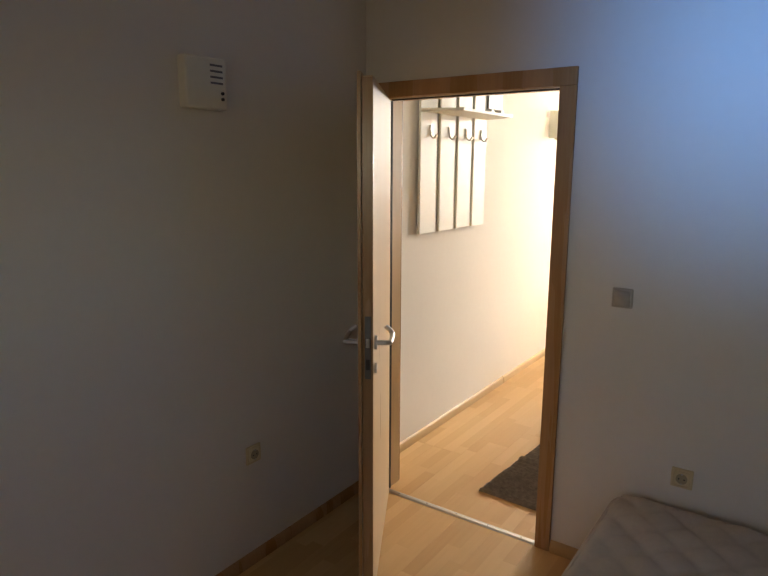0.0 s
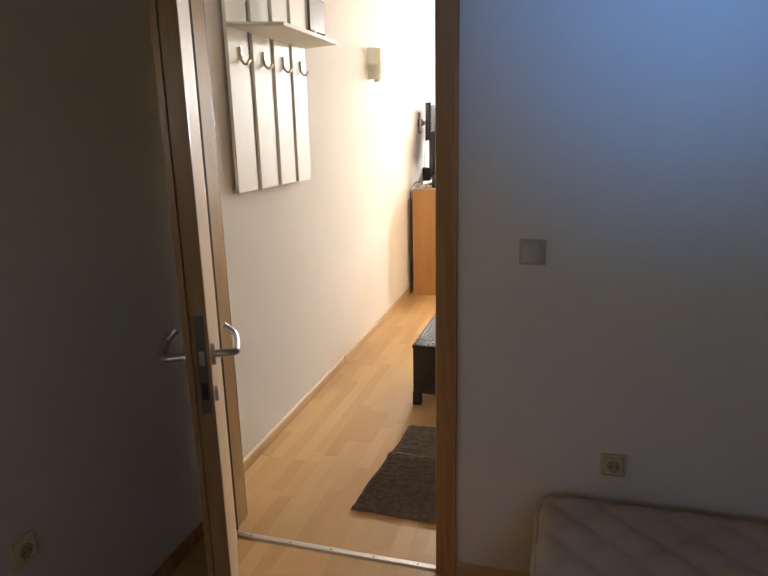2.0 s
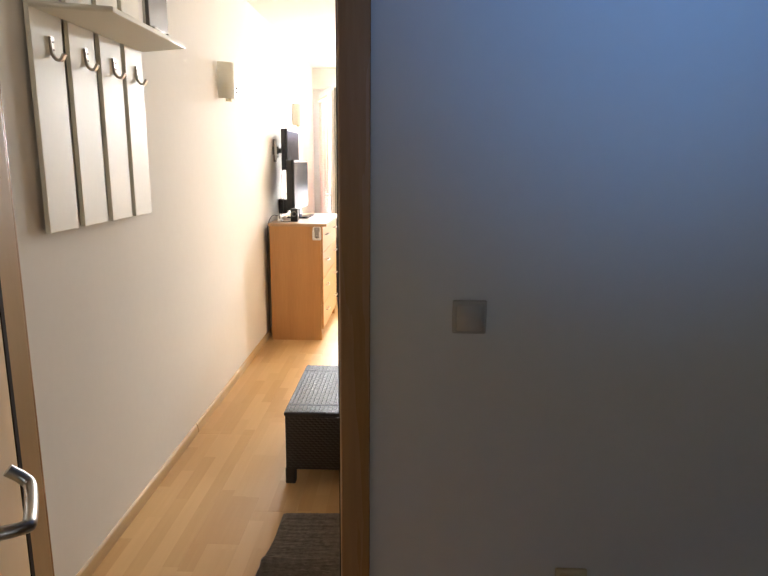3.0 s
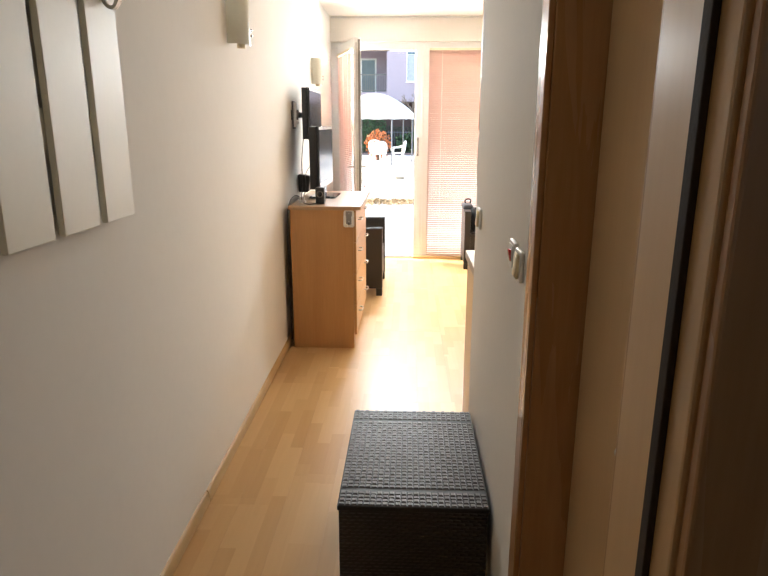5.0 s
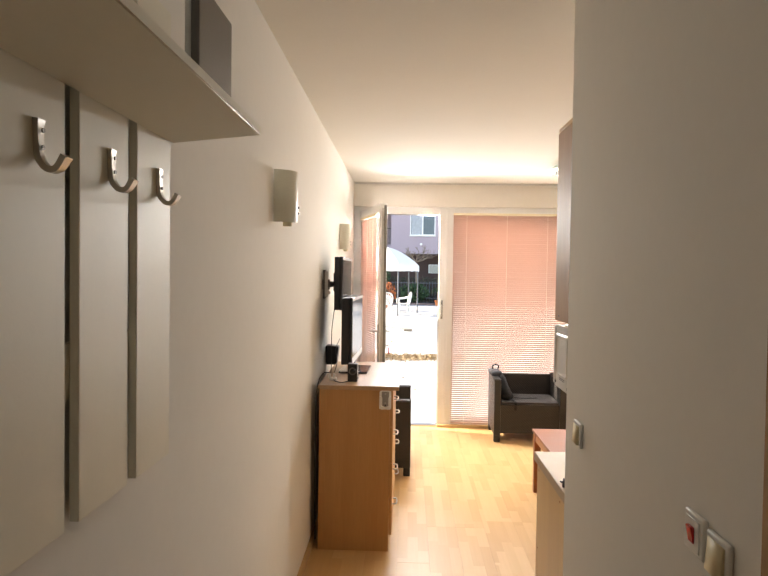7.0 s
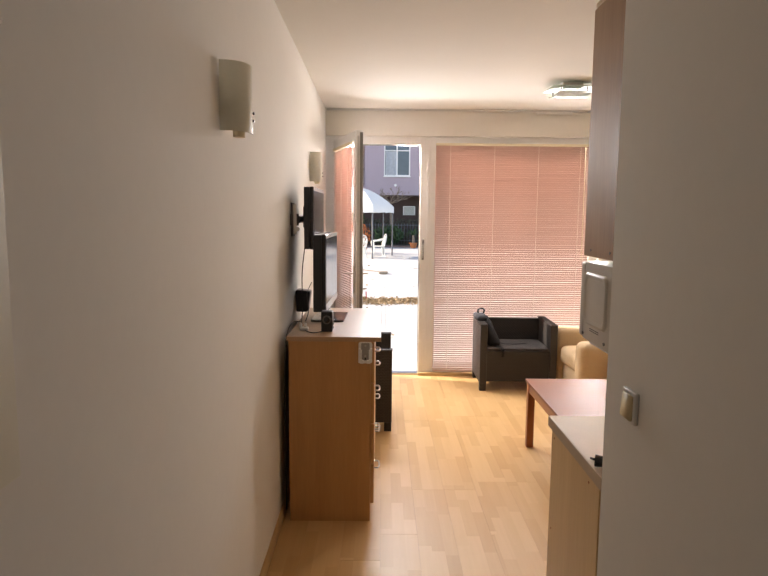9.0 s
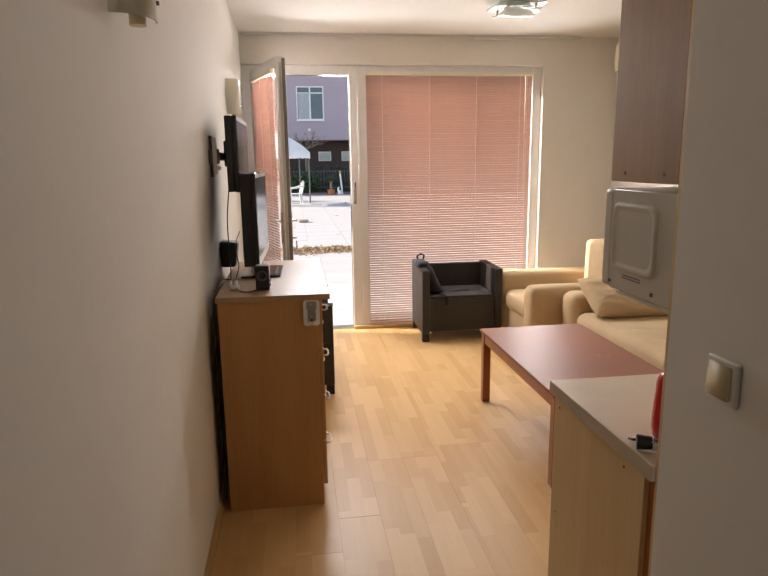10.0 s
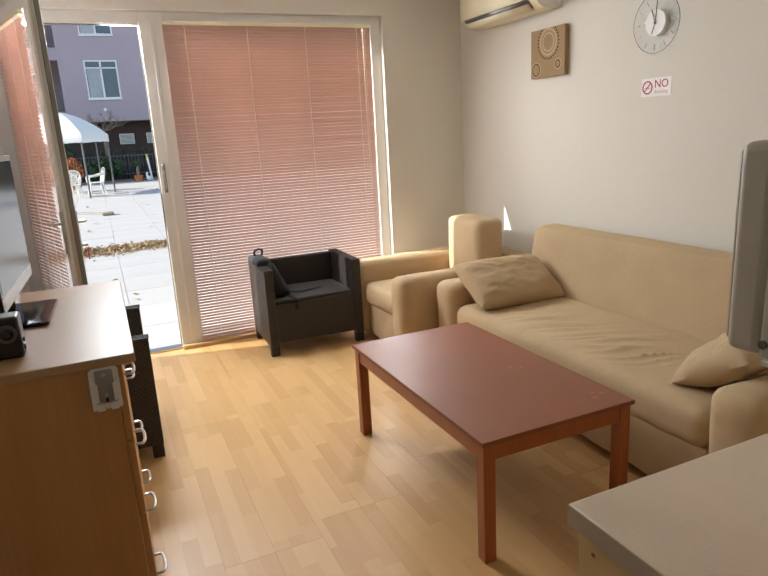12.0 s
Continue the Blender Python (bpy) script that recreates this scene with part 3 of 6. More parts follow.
part("key_tag", bm_box(X0 + TL - 0.052, X0 + TL - 0.032, Y0 + 0.106, Y0 + 0.112, 0.9, 0.965, 0.003), M_RED, key, "red plastic key tag")


def blind(t, x0, x1, y, z0, z1, cords, pitch=0.0224, tilt=-57):
    """A closed venetian blind: head rail, bottom rail, slats on ladder cords."""
    part("head_rail", bm_box(x0, x1, y - 0.014, y + 0.014, z1, z1 + 0.024, 0.002), M_CREAM, t)
    part("bottom_rail", bm_box(x0, x1, y - 0.012, y + 0.012, z0, z0 + 0.014, 0.004), M_BLIND, t)
    w, n = 0.025, 6
    bm = bmesh.new()
    up, dn = [], []
    for i in range(n + 1):
        u = (i / n - 0.5) * w
        c = 0.0022 * (1 - (2 * i / n - 1) ** 2)
        q = Vector((0, u, c))
        q.rotate(Euler((radians(tilt), 0, 0)))
        o = Vector((0, 0, 0.0005))
        o.rotate(Euler((radians(tilt), 0, 0)))
        up.append([bm.verts.new((xx, q.y + o.y, q.z + o.z)) for xx in (x0, x1)])
        dn.append([bm.verts.new((xx, q.y - o.y, q.z - o.z)) for xx in (x0, x1)])
    for g in (up, dn):
        for a, b in zip(g, g[1:]):
            bm.faces.new((a[0], a[1], b[1], b[0]))
    for i in (0, -1):
        bm.faces.new((up[i][0], up[i][1], dn[i][1], dn[i][0]))
    me = mesh_of("slat", bm, M_BLIND)
    k = 0
    while z0 + 0.03 + k * pitch < z1 - 0.006:
        ob = new("slat", me)
        ob.parent = t
        ob.matrix_parent_inverse = t.matrix_basis.inverted()
        ob.matrix_basis = pose(0, y, z0 + 0.03 + k * pitch, random.uniform(-0.06, 0.06), random.uniform(-0.01, 0.01), 0)
        k += 1
    for cx in cords:
        for off in (-0.0125, 0.0125):
            part("ladder_cord", bm_tube([(cx, y + off, z0), (cx, y + off, z1)], 0.0023, 5), M_CORD, t)


bl = thing("venetian_blind", 1.84, 6.955, 0.03, "closed salmon-coloured venetian blind hanging in front of the window", "blind")
blind(bl, 1.055, 2.62, 6.955, 0.045, 2.345, (1.2, 1.64, 2.08, 2.5))
part("tilt_wand", bm_tube([(2.545, 6.932, 2.34), (2.547, 6.93, 1.2)], 0.0035, 8), M_CREAM, bl)
part("pull_cord", bm_tube([(2.565, 6.934, 2.34), (2.562, 6.932, 1.1)], 0.0015, 6), M_CORD, bl)
bl2 = thing("venetian_blind", 0.03, 6.985, 0.0, "closed salmon-coloured venetian blind fixed on the open terrace door", "blind")
blind(bl2, X0 + 0.1, X0 + TL - 0.1, Y0 - 0.016, 0.13, TZ - 0.115, (X0 + 0.2, X0 + 0.44, X0 + 0.68))
for o in (tl, bl2):
    o.matrix_basis = pose(0.03, 6.985, 0.0, 0, 0, -73)

ct = thing("curtain_track", 1.5, 6.9, 2.66, "grey curtain track along the ceiling over the window", "curtain track")
part("track", bm_box(-0.03, 3.06, 6.885, 6.918, 2.672, 2.689, 0.003), mat("track_grey", (0.62, 0.61, 0.59), 0.5), ct)
part("runner_box", bm_box(2.05, 2.36, 6.88, 6.905, 2.652, 2.671, 0.004), M_WHITE, ct)
for gx in (2.04, 2.37):
    part("runner_clip", bm_box(gx - 0.012, gx + 0.012, 6.878, 6.908, 2.648, 2.671, 0.003), M_WHITE, ct)


# ---- large furniture of the living room ----
def bm_soft(x0, x1, y0, y1, z0, z1, r=0.05, res=0.05, puff=0.0, noise_amp=0.0, seed=0.0, scale=5.0):
    """An upholstered block: rounded edges, faces that swell, a little unevenness."""
    bm = bmesh.new()
    nx, ny, nz = [max(2, int((b - a) / res)) for a, b in ((x0, x1), (y0, y1), (z0, z1))]
    bmesh.ops.create_cube(bm, size=1)
    for ax, n in ((0, nx), (1, ny), (2, nz)):
        es = [e for e in bm.edges if abs((e.verts[0].co - e.verts[1].co)[ax]) > 1e-6 and e.calc_length() > 0 and all(abs((e.verts[0].co - e.verts[1].co)[k]) < 1e-6 for k in range(3) if k != ax)]
        bmesh.ops.subdivide_edges(bm, edges=es, cuts=n - 1, use_grid_fill=True)
    size = Vector((x1 - x0, y1 - y0, z1 - z0))
    mid = Vector(((x0 + x1) / 2, (y0 + y1) / 2, (z0 + z1) / 2))
    rr = min(r, *(0.5 * v for v in size))
    for v in bm.verts:
        p = Vector([v.co[i] * size[i] for i in range(3)])
        inner = Vector([max(-size[i] / 2 + rr, min(size[i] / 2 - rr, p[i])) for i in range(3)])
        d = p - inner
        if d.length > 1e-9:
            p = inner + d.normalized() * rr
        if puff:
            c = [math.cos(math.pi * max(-0.5, min(0.5, p[i] / size[i]))) for i in range(3)]
            thin = min(range(3), key=lambda i: size[i])
            a = [i for i in range(3) if i != thin]
            p[thin] *= 1 + puff * (c[a[0]] * c[a[1]])
        if noise_amp:
            q = (p + mid) * scale + Vector((seed, seed, seed))
            n = (p - inner).normalized() if (p - inner).length > 1e-6 else Vector((0, 0, 1))
            p += n * noise.fractal(q, 1.0, 2.0, 3) * noise_amp
        v.co = p + mid
    return bm


def bm_pillow(w, h, t, res=22, seed=0.0):
    """A loose stuffed pillow lying in the x-y plane with pinched corners and creases."""
    bm = bmesh.new()
    grid = {}
    for s in (1, -1):
        for i in range(res + 1):
            for j in range(res + 1):
                u, v = 2 * i / res - 1, 2 * j / res - 1
                edge = max(0.0, (1 - u ** 4) * (1 - v ** 4)) ** 0.5
                pinch = 1 - 0.06 * (1 - abs(u * v)) * (abs(u) ** 4 + abs(v) ** 4) / 2
                z = s * t / 2 * edge * (1 - 0.25 * u * u * v * v)
                fold = noise.fractal(Vector((u * 3 + seed, v * 3, s * 1.3)), 1, 2, 2) * 0.008 * edge + 0.006 * math.sin(14 * (u + v) + 4 * noise.noise(Vector((u * 2, v * 2, seed)))) * edge * (abs(u) * abs(v)) ** 0.7
                wr = max(0.0, 1 - 3.2 * abs(noise.noise(Vector((u * 2.5 + v * 1.4 + seed, v * 6.5 - u * 2.2, s * 2.1)))))
                fold += 0.006 * wr * edge * (0.25 + (abs(u) ** 1.5 + abs(v) ** 1.5) / 2)
                if s == -1 and (i in (0, res) or j in (0, res)):
                    grid[s, i, j] = grid[1, i, j]
                    continue
                grid[s, i, j] = bm.verts.new((u * w / 2 * pinch, v * h / 2 * pinch, z + fold))
        for i in range(res):
            for j in range(res):
                bm.faces.new((grid[s, i, j], grid[s, i + 1, j], grid[s, i + 1, j + 1], grid[s, i, j + 1]))
    return bm


def chest_of_drawers():
    t = thing("chest_of_drawers", 0.27, 4.32, 0.0, "beech-veneered chest of four drawers with steel handles by the wall", "chest of drawers")
    y0, y1, top = 3.82, 4.815, 1.017
    part("side_panel", bm_box(0.03, 0.462, y0, y0 + 0.018, 0, top - 0.0255, 0.0015), M_CHEST, t)
    part("side_panel", bm_box(0.03, 0.462, y1 - 0.018, y1, 0, top - 0.0255, 0.0015), M_CHEST, t)
    part("back_panel", bm_box(0.03, 0.036, y0 + 0.0185, y1 - 0.0185, 0.03, top - 0.0255), M_CHEST, t)
    part("plinth", bm_box(0.40, 0.416, y0 + 0.0185, y1 - 0.0185, 0, 0.09), M_CHEST, t)
    part("top", bm_box(0.022, 0.517, y0 - 0.012, y1 + 0.012, top - 0.025, top, 0.003), M_CHEST_TOP, t, "greyish beech laminate top")
    zs = [0.1, 0.322, 0.545, 0.767, 0.988]
    for a, b in zip(zs, zs[1:]):
        d = part("drawer", bm_box(0.4635, 0.482, y0 + 0.003, y1 - 0.003, a + 0.002, b - 0.002, 0.002), M_CHEST, t)
        for hy in (y0 + 0.2, y1 - 0.2):
            zc = (a + b) / 2 + 0.03
            part("handle", bm_tube(curve_points([(0.482, hy - 0.048, zc), (0.505, hy - 0.046, zc), (0.511, hy, zc), (0.505, hy + 0.046, zc), (0.482, hy + 0.048, zc)], 5), 0.0048, 8), M_STEEL, d, "steel bow handle")
    return t


chest_of_drawers()


def coffee_table():
    t = thing("coffee_table", 1.905, 4.376, 0.0, "low cherry-stained coffee table with a brown-red top", "coffee table")
    x0, x1, y0, y1, h = 1.562, 2.248, 3.77, 4.98, 0.492
    part("tabletop", bm_box(x0 - 0.004, x1 + 0.004, y0 - 0.004, y1 + 0.004, h - 0.018, h, 0.002), M_TABLETOP, t, "brown-red laminate tabletop with small scuffs")
    # Black strip drawn for the shade between the top and the aprons.
    part("gap_shade", bm_box(x0 + 0.02, x1 - 0.02, y0 + 0.02, y1 - 0.02, h - 0.0222, h - 0.0182), M_BLACK, t, "black strip standing in for the shade in the gap under the top")
    for lx in (x0 + 0.006, x1 - 0.056):
        for ly in (y0 + 0.006, y1 - 0.056):
            part("leg", bm_box(lx, lx + 0.05, ly, ly + 0.05, 0, h - 0.0225, 0.004), M_CHERRY, t)
    for yy in (y0 + 0.012, y1 - 0.034):
        part("apron", bm_box(x0 + 0.057, x1 - 0.057, yy, yy + 0.022, h - 0.085, h - 0.0225, 0.002), M_CHERRY, t)
    for xx in (x0 + 0.012, x1 - 0.034):
        part("apron", bm_box(xx, xx + 0.022, y0 + 0.057, y1 - 0.057, h - 0.085, h - 0.0225, 0.002), M_CHERRY, t)
    for sx, sy in ((2.16, 3.9), (2.19, 3.88), (2.14, 3.86), (2.05, 4.3), (2.09, 4.27)):
        part("scuff", bm_cyl(sx, sy, h, 0.01, 0.0004, seg=9, r2=0.007), M_CHERRY, t, "worn spot in the tabletop")
    return t


coffee_table()


def sofa():
    t = thing("sofa", 2.9, 4.53, 0.0, "beige fabric-covered three-seat sofa with plain arms", "sofa")
    part("base", bm_soft(2.46, 3.38, 3.6, 5.46, 0.04, 0.3, 0.03, 0.06, 0, 0.006, 1), M_SOFA, t)
    # the loose cover on the seat, drawn into shallow creases
    bm = bm_soft(2.44, 3.16, 3.6, 5.46, 0.27, 0.45, 0.07, 0.014, 0.0, 0.004, 2, 3)
    for v in bm.verts:
        if v.co.z > 0.4:
            # folds that run across the seat, gathered in a few bunches
            w = math.exp(-((v.co.x - 2.78) / 0.26) ** 2)
            bend = v.co.y + 0.45 * (v.co.x - 2.75) + 0.05 * noise.noise(Vector((v.co.x * 4, v.co.y * 2, 1.7)))
            c = noise.noise(Vector((v.co.x * 1.6, bend * 13, 3.1)))
            bunch = max(0, noise.noise(Vector((v.co.x * 1.5, v.co.y * 2.2, 8))) + 0.35)
            v.co.z += 0.026 * w * bunch * max(0, 1 - abs(c) * 4.5)
            v.co.z += 0.012 * math.cos(math.pi * (v.co.y - 4.53) / 1.9)
    part("seat", bm, M_SOFA, t, "creased beige seat cover")
    bm = bm_soft(3.1, 3.3, 3.6, 5.62, 0.36, 0.86, 0.03, 0.04, 0, 0.003, 5, 2.5)
    for v in bm.verts:
        v.co.x += (v.co.z - 0.4) * 0.22
    part("backrest", bm, M_SOFA, t)
    for y0, y1 in ((3.38, 3.6), (5.46, 5.68)):
        bm = bm_soft(2.42, 3.3, y0, y1, 0.03, 0.575, 0.065, 0.045, 0, 0.006, y0, 4)
        part("arm", bm, M_SOFA, t)
    return t


sofa()


def beige_armchair():
    t = thing("armchair", 2.8, 6.15, 0.0, "beige fabric armchair with wide arms standing in the corner", "armchair")
    part("base", bm_soft(2.24, 3.2, 5.88, 6.42, 0.03, 0.3, 0.04, 0.06, 0, 0.005, 3), M_SOFA, t)
    part("seat", bm_soft(2.21, 2.98, 5.885, 6.415, 0.28, 0.45, 0.06, 0.03, 0.06, 0.006, 4), M_SOFA, t)
    part("back_cushion", bm_soft(2.95, 3.18, 5.95, 6.41, 0.4, 0.88, 0.05, 0.03, 0.05, 0.006, 6), M_SOFA, t)
    part("backrest", bm_soft(3.17, 3.36, 5.72, 6.58, 0.04, 0.62, 0.05, 0.05, 0, 0.005, 9), M_SOFA, t)
    for y0, y1 in ((5.7, 5.885), (6.415, 6.6)):
        part("arm", bm_soft(2.18, 3.2, y0, y1, 0.03, 0.6, 0.06, 0.045, 0, 0.007, y1, 4), M_SOFA, t)
    return t


beige_armchair()


def pillow(x, y, z, rx, ry, rz, w, h, t, seed):
    p = thing("pillow", 0, 0, 0, "creased beige fabric pillow leaning on the sofa", "pillow", "sofa pillows")
    part("stuffing", bm_pillow(w, h, t, 44, seed), M_SOFA, p)
    part("zip", bm_box(-0.03, 0.03, h / 2 * 0.965, h / 2 * 0.97, -0.003, 0.003), M_CREAM, p)
    p.matrix_basis = pose(x, y, z, rx, ry, rz)
    return p


pillow(2.79, 5.34, 0.58, 33, 2, 3, 0.66, 0.39, 0.17, 1.0)
pillow(2.8, 3.74, 0.585, -30, -8, 8, 0.5, 0.36, 0.16, 4.0)


def rattan_armchair():
    """Facing -y, front at y = 0, standing on z = 0."""
    t = thing("rattan_armchair", 0, 0, 0, "dark moulded rattan armchair by the window", "armchair", "rattan armchairs")
    W, D, H, A = 0.725, 0.545, 0.63, 0.066
    for sx in (-1, 1):
        a, b = sorted((sx * W / 2, sx * (W / 2 - A)))
        part("arm", bm_box(a, b, 0, D, 0.07, H, 0.006), M_RATTAN, t)
        part("arm_rim", bm_box(a - 0.002, b + 0.002, -0.002, D, H, H + 0.008, 0.003), M_RATTAN_DARK, t)
        for yy in (0.0, D - 0.06):
            part("foot", bm_box(a + 0.002, b - 0.002, yy + 0.002, yy + 0.058, 0, 0.07, 0.004), M_RATTAN_DARK, t)
        for k in range(3):
            part("groove", bm_box(a + 0.012 + 0.018 * k, a + 0.018 + 0.018 * k, -0.004, D - 0.02, H + 0.008, H + 0.0115), M_RATTAN_DARK, t)
    i = W / 2 - A
    part("backrest", bm_box(-i, i, D - 0.06, D, 0.12, H - 0.005, 0.006), M_RATTAN, t)
    part("front_panel", bm_box(-i, i, 0.012, 0.04, 0.09, 0.385, 0.004), M_RATTAN, t)
    part("seat", bm_box(-i, i, 0.04, D - 0.06, 0.34, 0.385, 0.004), M_RATTAN_DARK, t)
    part("seat_pad", bm_soft(-i + 0.006, i - 0.006, 0.02, D - 0.065, 0.385, 0.412, 0.012, 0.05), M_CUSHION_DARK, t, "thin dark fabric seat pad")
    return t


ra = rattan_armchair()
rb = copy_thing(ra, pose(0.604, 5.6, 0, 0, 0, 90))
ra.matrix_basis = pose(1.818, 6.375, 0, 0, 0, -1.0)
rb["label"] = "dark moulded rattan armchair standing against the wall"


def rattan_bench():
    t = thing("rattan_table", 0.865, 1.71, 0.0, "low brown rattan-look plastic table against the hall wall", "low table")
    x0, x1, y0, y1, h = 0.615, 1.108, 1.36, 2.06, 0.37
    part("top", bm_box(x0, x1, y0, y1, h - 0.022, h - 0.004, 0.004), M_RATTAN_DARK, t)
    nx, ny = 24, 34
    dx, dy = (x1 - x0 - 0.008) / nx, (y1 - y0 - 0.008) / ny
    bm = bmesh.new()
    for j in range(ny):
        if j in (4, ny - 5):
            continue
        for i in range(nx):
            cx, cy = x0 + 0.004 + (i + 0.5) * dx, y0 + 0.004 + (j + 0.5) * dy
            lift = 0.0015 if (i + j) % 2 else 0.0
            lx, ly = (0.42, 0.5) if (i + j) % 2 else (0.5, 0.36)
            zz = [h - 0.0045, h - 0.0005 + lift]
            a = [bm.verts.new((cx + sx * dx * lx, cy + sy * dy * ly, zz[0])) for sx, sy in ((-1, -1), (1, -1), (1, 1), (-1, 1))]
            b = [bm.verts.new((cx + sx * dx * lx * 0.7, cy + sy * dy * ly * 0.7, zz[1])) for sx, sy in ((-1, -1), (1, -1), (1, 1), (-1, 1))]
            bm.faces.new(b)
            for k in range(4):
                bm.faces.new((a[k], a[(k + 1) % 4], b[(k + 1) % 4], b[k]))
    w = part("weave", bm, M_RATTAN_TOP, t, "grey-brown woven strands of the top")
    tagged(w, kind="stuff")
    for yy, sgn in ((y0, 1), (y1 - 0.025, 1)):
        part("end_panel", bm_box(x0 + 0.005, x1 - 0.005, yy + 0.002, yy + 0.024, 0.075, h - 0.022, 0.003), M_RATTAN, t)
    for xx in (x0, x1 - 0.022):
        part("side_panel", bm_box(xx + 0.002, xx + 0.02, y0 + 0.03, y1 - 0.03, 0.13, h - 0.022, 0.003), M_RATTAN, t)
    for xx in (x0, x1 - 0.05):
        for yy in (y0, y1 - 0.05):
            part("leg", bm_box(xx + 0.001, xx + 0.049, yy + 0.001, yy + 0.049, 0, 0.08, 0.004), M_RATTAN_DARK, t)
    return t


rattan_bench()


# ---- kitchen ----
def kitchen():
    c = thing("base_cabinet", 2.2, 2.5, 0.0, "kitchen base unit with a pale wood-grain side panel", "kitchen cabinet")
    part("side_panel", bm_box(1.152, 1.17, 2.33, 2.835, 0, 0.874, 0.001), M_PALE, c)
    part("back_filler", bm_box(1.165, 1.18, 2.29, 2.3295, 0, 0.874), M_CHERRY, c, "dark gap filler by the wall")
    part("carcass", bm_box(1.1705, 2.6, 2.34, 2.82, 0.1, 0.872, 0.001), M_PALE, c)
    for k in range(3):
        d = part("door", bm_box(1.173 + 0.476 * k, 1.645 + 0.476 * k, 2.8205, 2.838, 0.105, 0.868, 0.002), M_PALE, c)
        part("handle", bm_tube([(1.6 + 0.476 * k, 2.838, 0.7), (1.6 + 0.476 * k, 2.865, 0.7), (1.6 + 0.476 * k, 2.865, 0.82), (1.6 + 0.476 * k, 2.838, 0.82)], 0.005), M_STEEL, d)
    for yy, zz in ((2.80, 0.845), (2.42, 0.845), (2.8, 0.5)):
        part("screw_cap", bm_cyl(1.152, yy, zz, 0.004, -0.0015, "x", seg=10), M_CHERRY, c)
    w = thing("worktop", 2.2, 2.57, 0.875, "beige laminate kitchen worktop on the base unit", "worktop")
    part("slab", bm_box(1.142, XR - 0.002, 2.287, 2.853, 0.8755, 0.915, 0.004), M_COUNTER, w)
    part("edge_band", bm_box(1.1405, 1.1418, 2.288, 2.852, 0.877, 0.9135), M_EDGE, w)
    u = thing("wall_cabinet", 1.9, 2.42, 1.53, "brown wood-grain kitchen wall unit above the microwave", "kitchen cabinet")
    part("side_panel", bm_box(1.152, 1.17, 2.29, 2.563, 1.53, 2.27, 0.001), M_UPPER, u)
    part("carcass", bm_box(1.1705, 2.35, 2.2905, 2.535, 1.55, 2.268, 0.001), M_UPPER, u)
    part("bottom_board", bm_box(1.1705, 2.35, 2.291, 2.55, 1.5335, 1.5495), M_WHITE, u, "white bottom board")
    for k in range(2):
        part("door", bm_box(1.172 + 0.59 * k, 1.76 + 0.59 * k, 2.5352, 2.561, 1.55, 2.268, 0.002), M_UPPER, u)
    for yy in (2.34, 2.5):
        part("screw_cap", bm_cyl(1.152, yy, 1.55, 0.0045, -0.0015, "x", seg=10), M_DARK_STEEL, u)
    part("cornice", bm_box(1.15, 2.35, 2.288, 2.548, 2.2705, 2.285, 0.002), M_PALE, u)
    part("hanger", bm_cyl(1.19, 2.33, 1.522, 0.012, 0.08, "x", seg=12), M_DARK_STEEL, u, "grey metal hanger under the unit")
    b = thing("corner_batten", 1.14, 2.255, 0.915, "yellow-beige batten closing the gap at the wall end", "batten", kind="structure")
    part("batten", bm_box(1.15, 1.168, 2.231, 2.286, 0.0, 2.688, 0.001), M_PALE, b)
    m = thing("microwave", 1.4, 2.43, 1.267, "grey painted steel microwave oven on wall brackets", "microwave")
    x0, x1, y0, y1, z0, z1 = 1.156, 1.62, 2.292, 2.6, 1.268, 1.512
    part("body", bm_box(x0, x1, y0, y1 - 0.045, z0, z1, 0.003, 2), M_MICRO, m)
    part("front", bm_box(x0 + 0.0005, x1 - 0.001, y1 - 0.0448, y1, z0 + 0.0005, z1 - 0.0005, 0.011, 4), M_MICRO, m)
    # the pressed panel in the side, a rounded frame standing off the steel
    bm = bmesh.new()
    r = 0.025
    ys, zs = (y0 + 0.06, y1 - 0.05), (z0 + 0.05, z1 - 0.03)
    def ring(inset, x):
        out = []
        for cy, cz, s in ((ys[1] - inset - r, zs[1] - inset - r, 0), (ys[0] + inset + r, zs[1] - inset - r, 1), (ys[0] + inset + r, zs[0] + inset + r, 2), (ys[1] - inset - r, zs[0] + inset + r, 3)):
            for k in range(7):
                a = radians(90 * s + 15 * k)
                out.append(bm.verts.new((x, cy + r * math.cos(a), cz + r * math.sin(a))))
        return out
    rings = [ring(0, x0 + 0.001), ring(0.003, x0 - 0.003), ring(0.007, x0 - 0.0065), ring(0.011, x0 - 0.0065), ring(0.017, x0 - 0.003), ring(0.02, x0 - 0.0025)]
    for a, c2 in zip(rings, rings[1:]):
        for k in range(len(a)):
            bm.faces.new((a[k], a[(k + 1) % len(a)], c2[(k + 1) % len(a)], c2[k]))
    bm.faces.new(rings[-1])
    part("pressed_panel", bm, M_MICRO, m)
    for yy in (y0 + 0.07, y1 - 0.05):
        part("screw", bm_cyl(x0, yy, z0 + 0.018, 0.005, -0.003, "x", seg=12), M_DARK_STEEL, m)
    for k in range(2):
        part("small_print", bm_box(x0 - 0.0006, x0, y0 + 0.12, y0 + 0.2, z0 + 0.034 + 0.006 * k, z0 + 0.037 + 0.006 * k), M_DARK_STEEL, m)
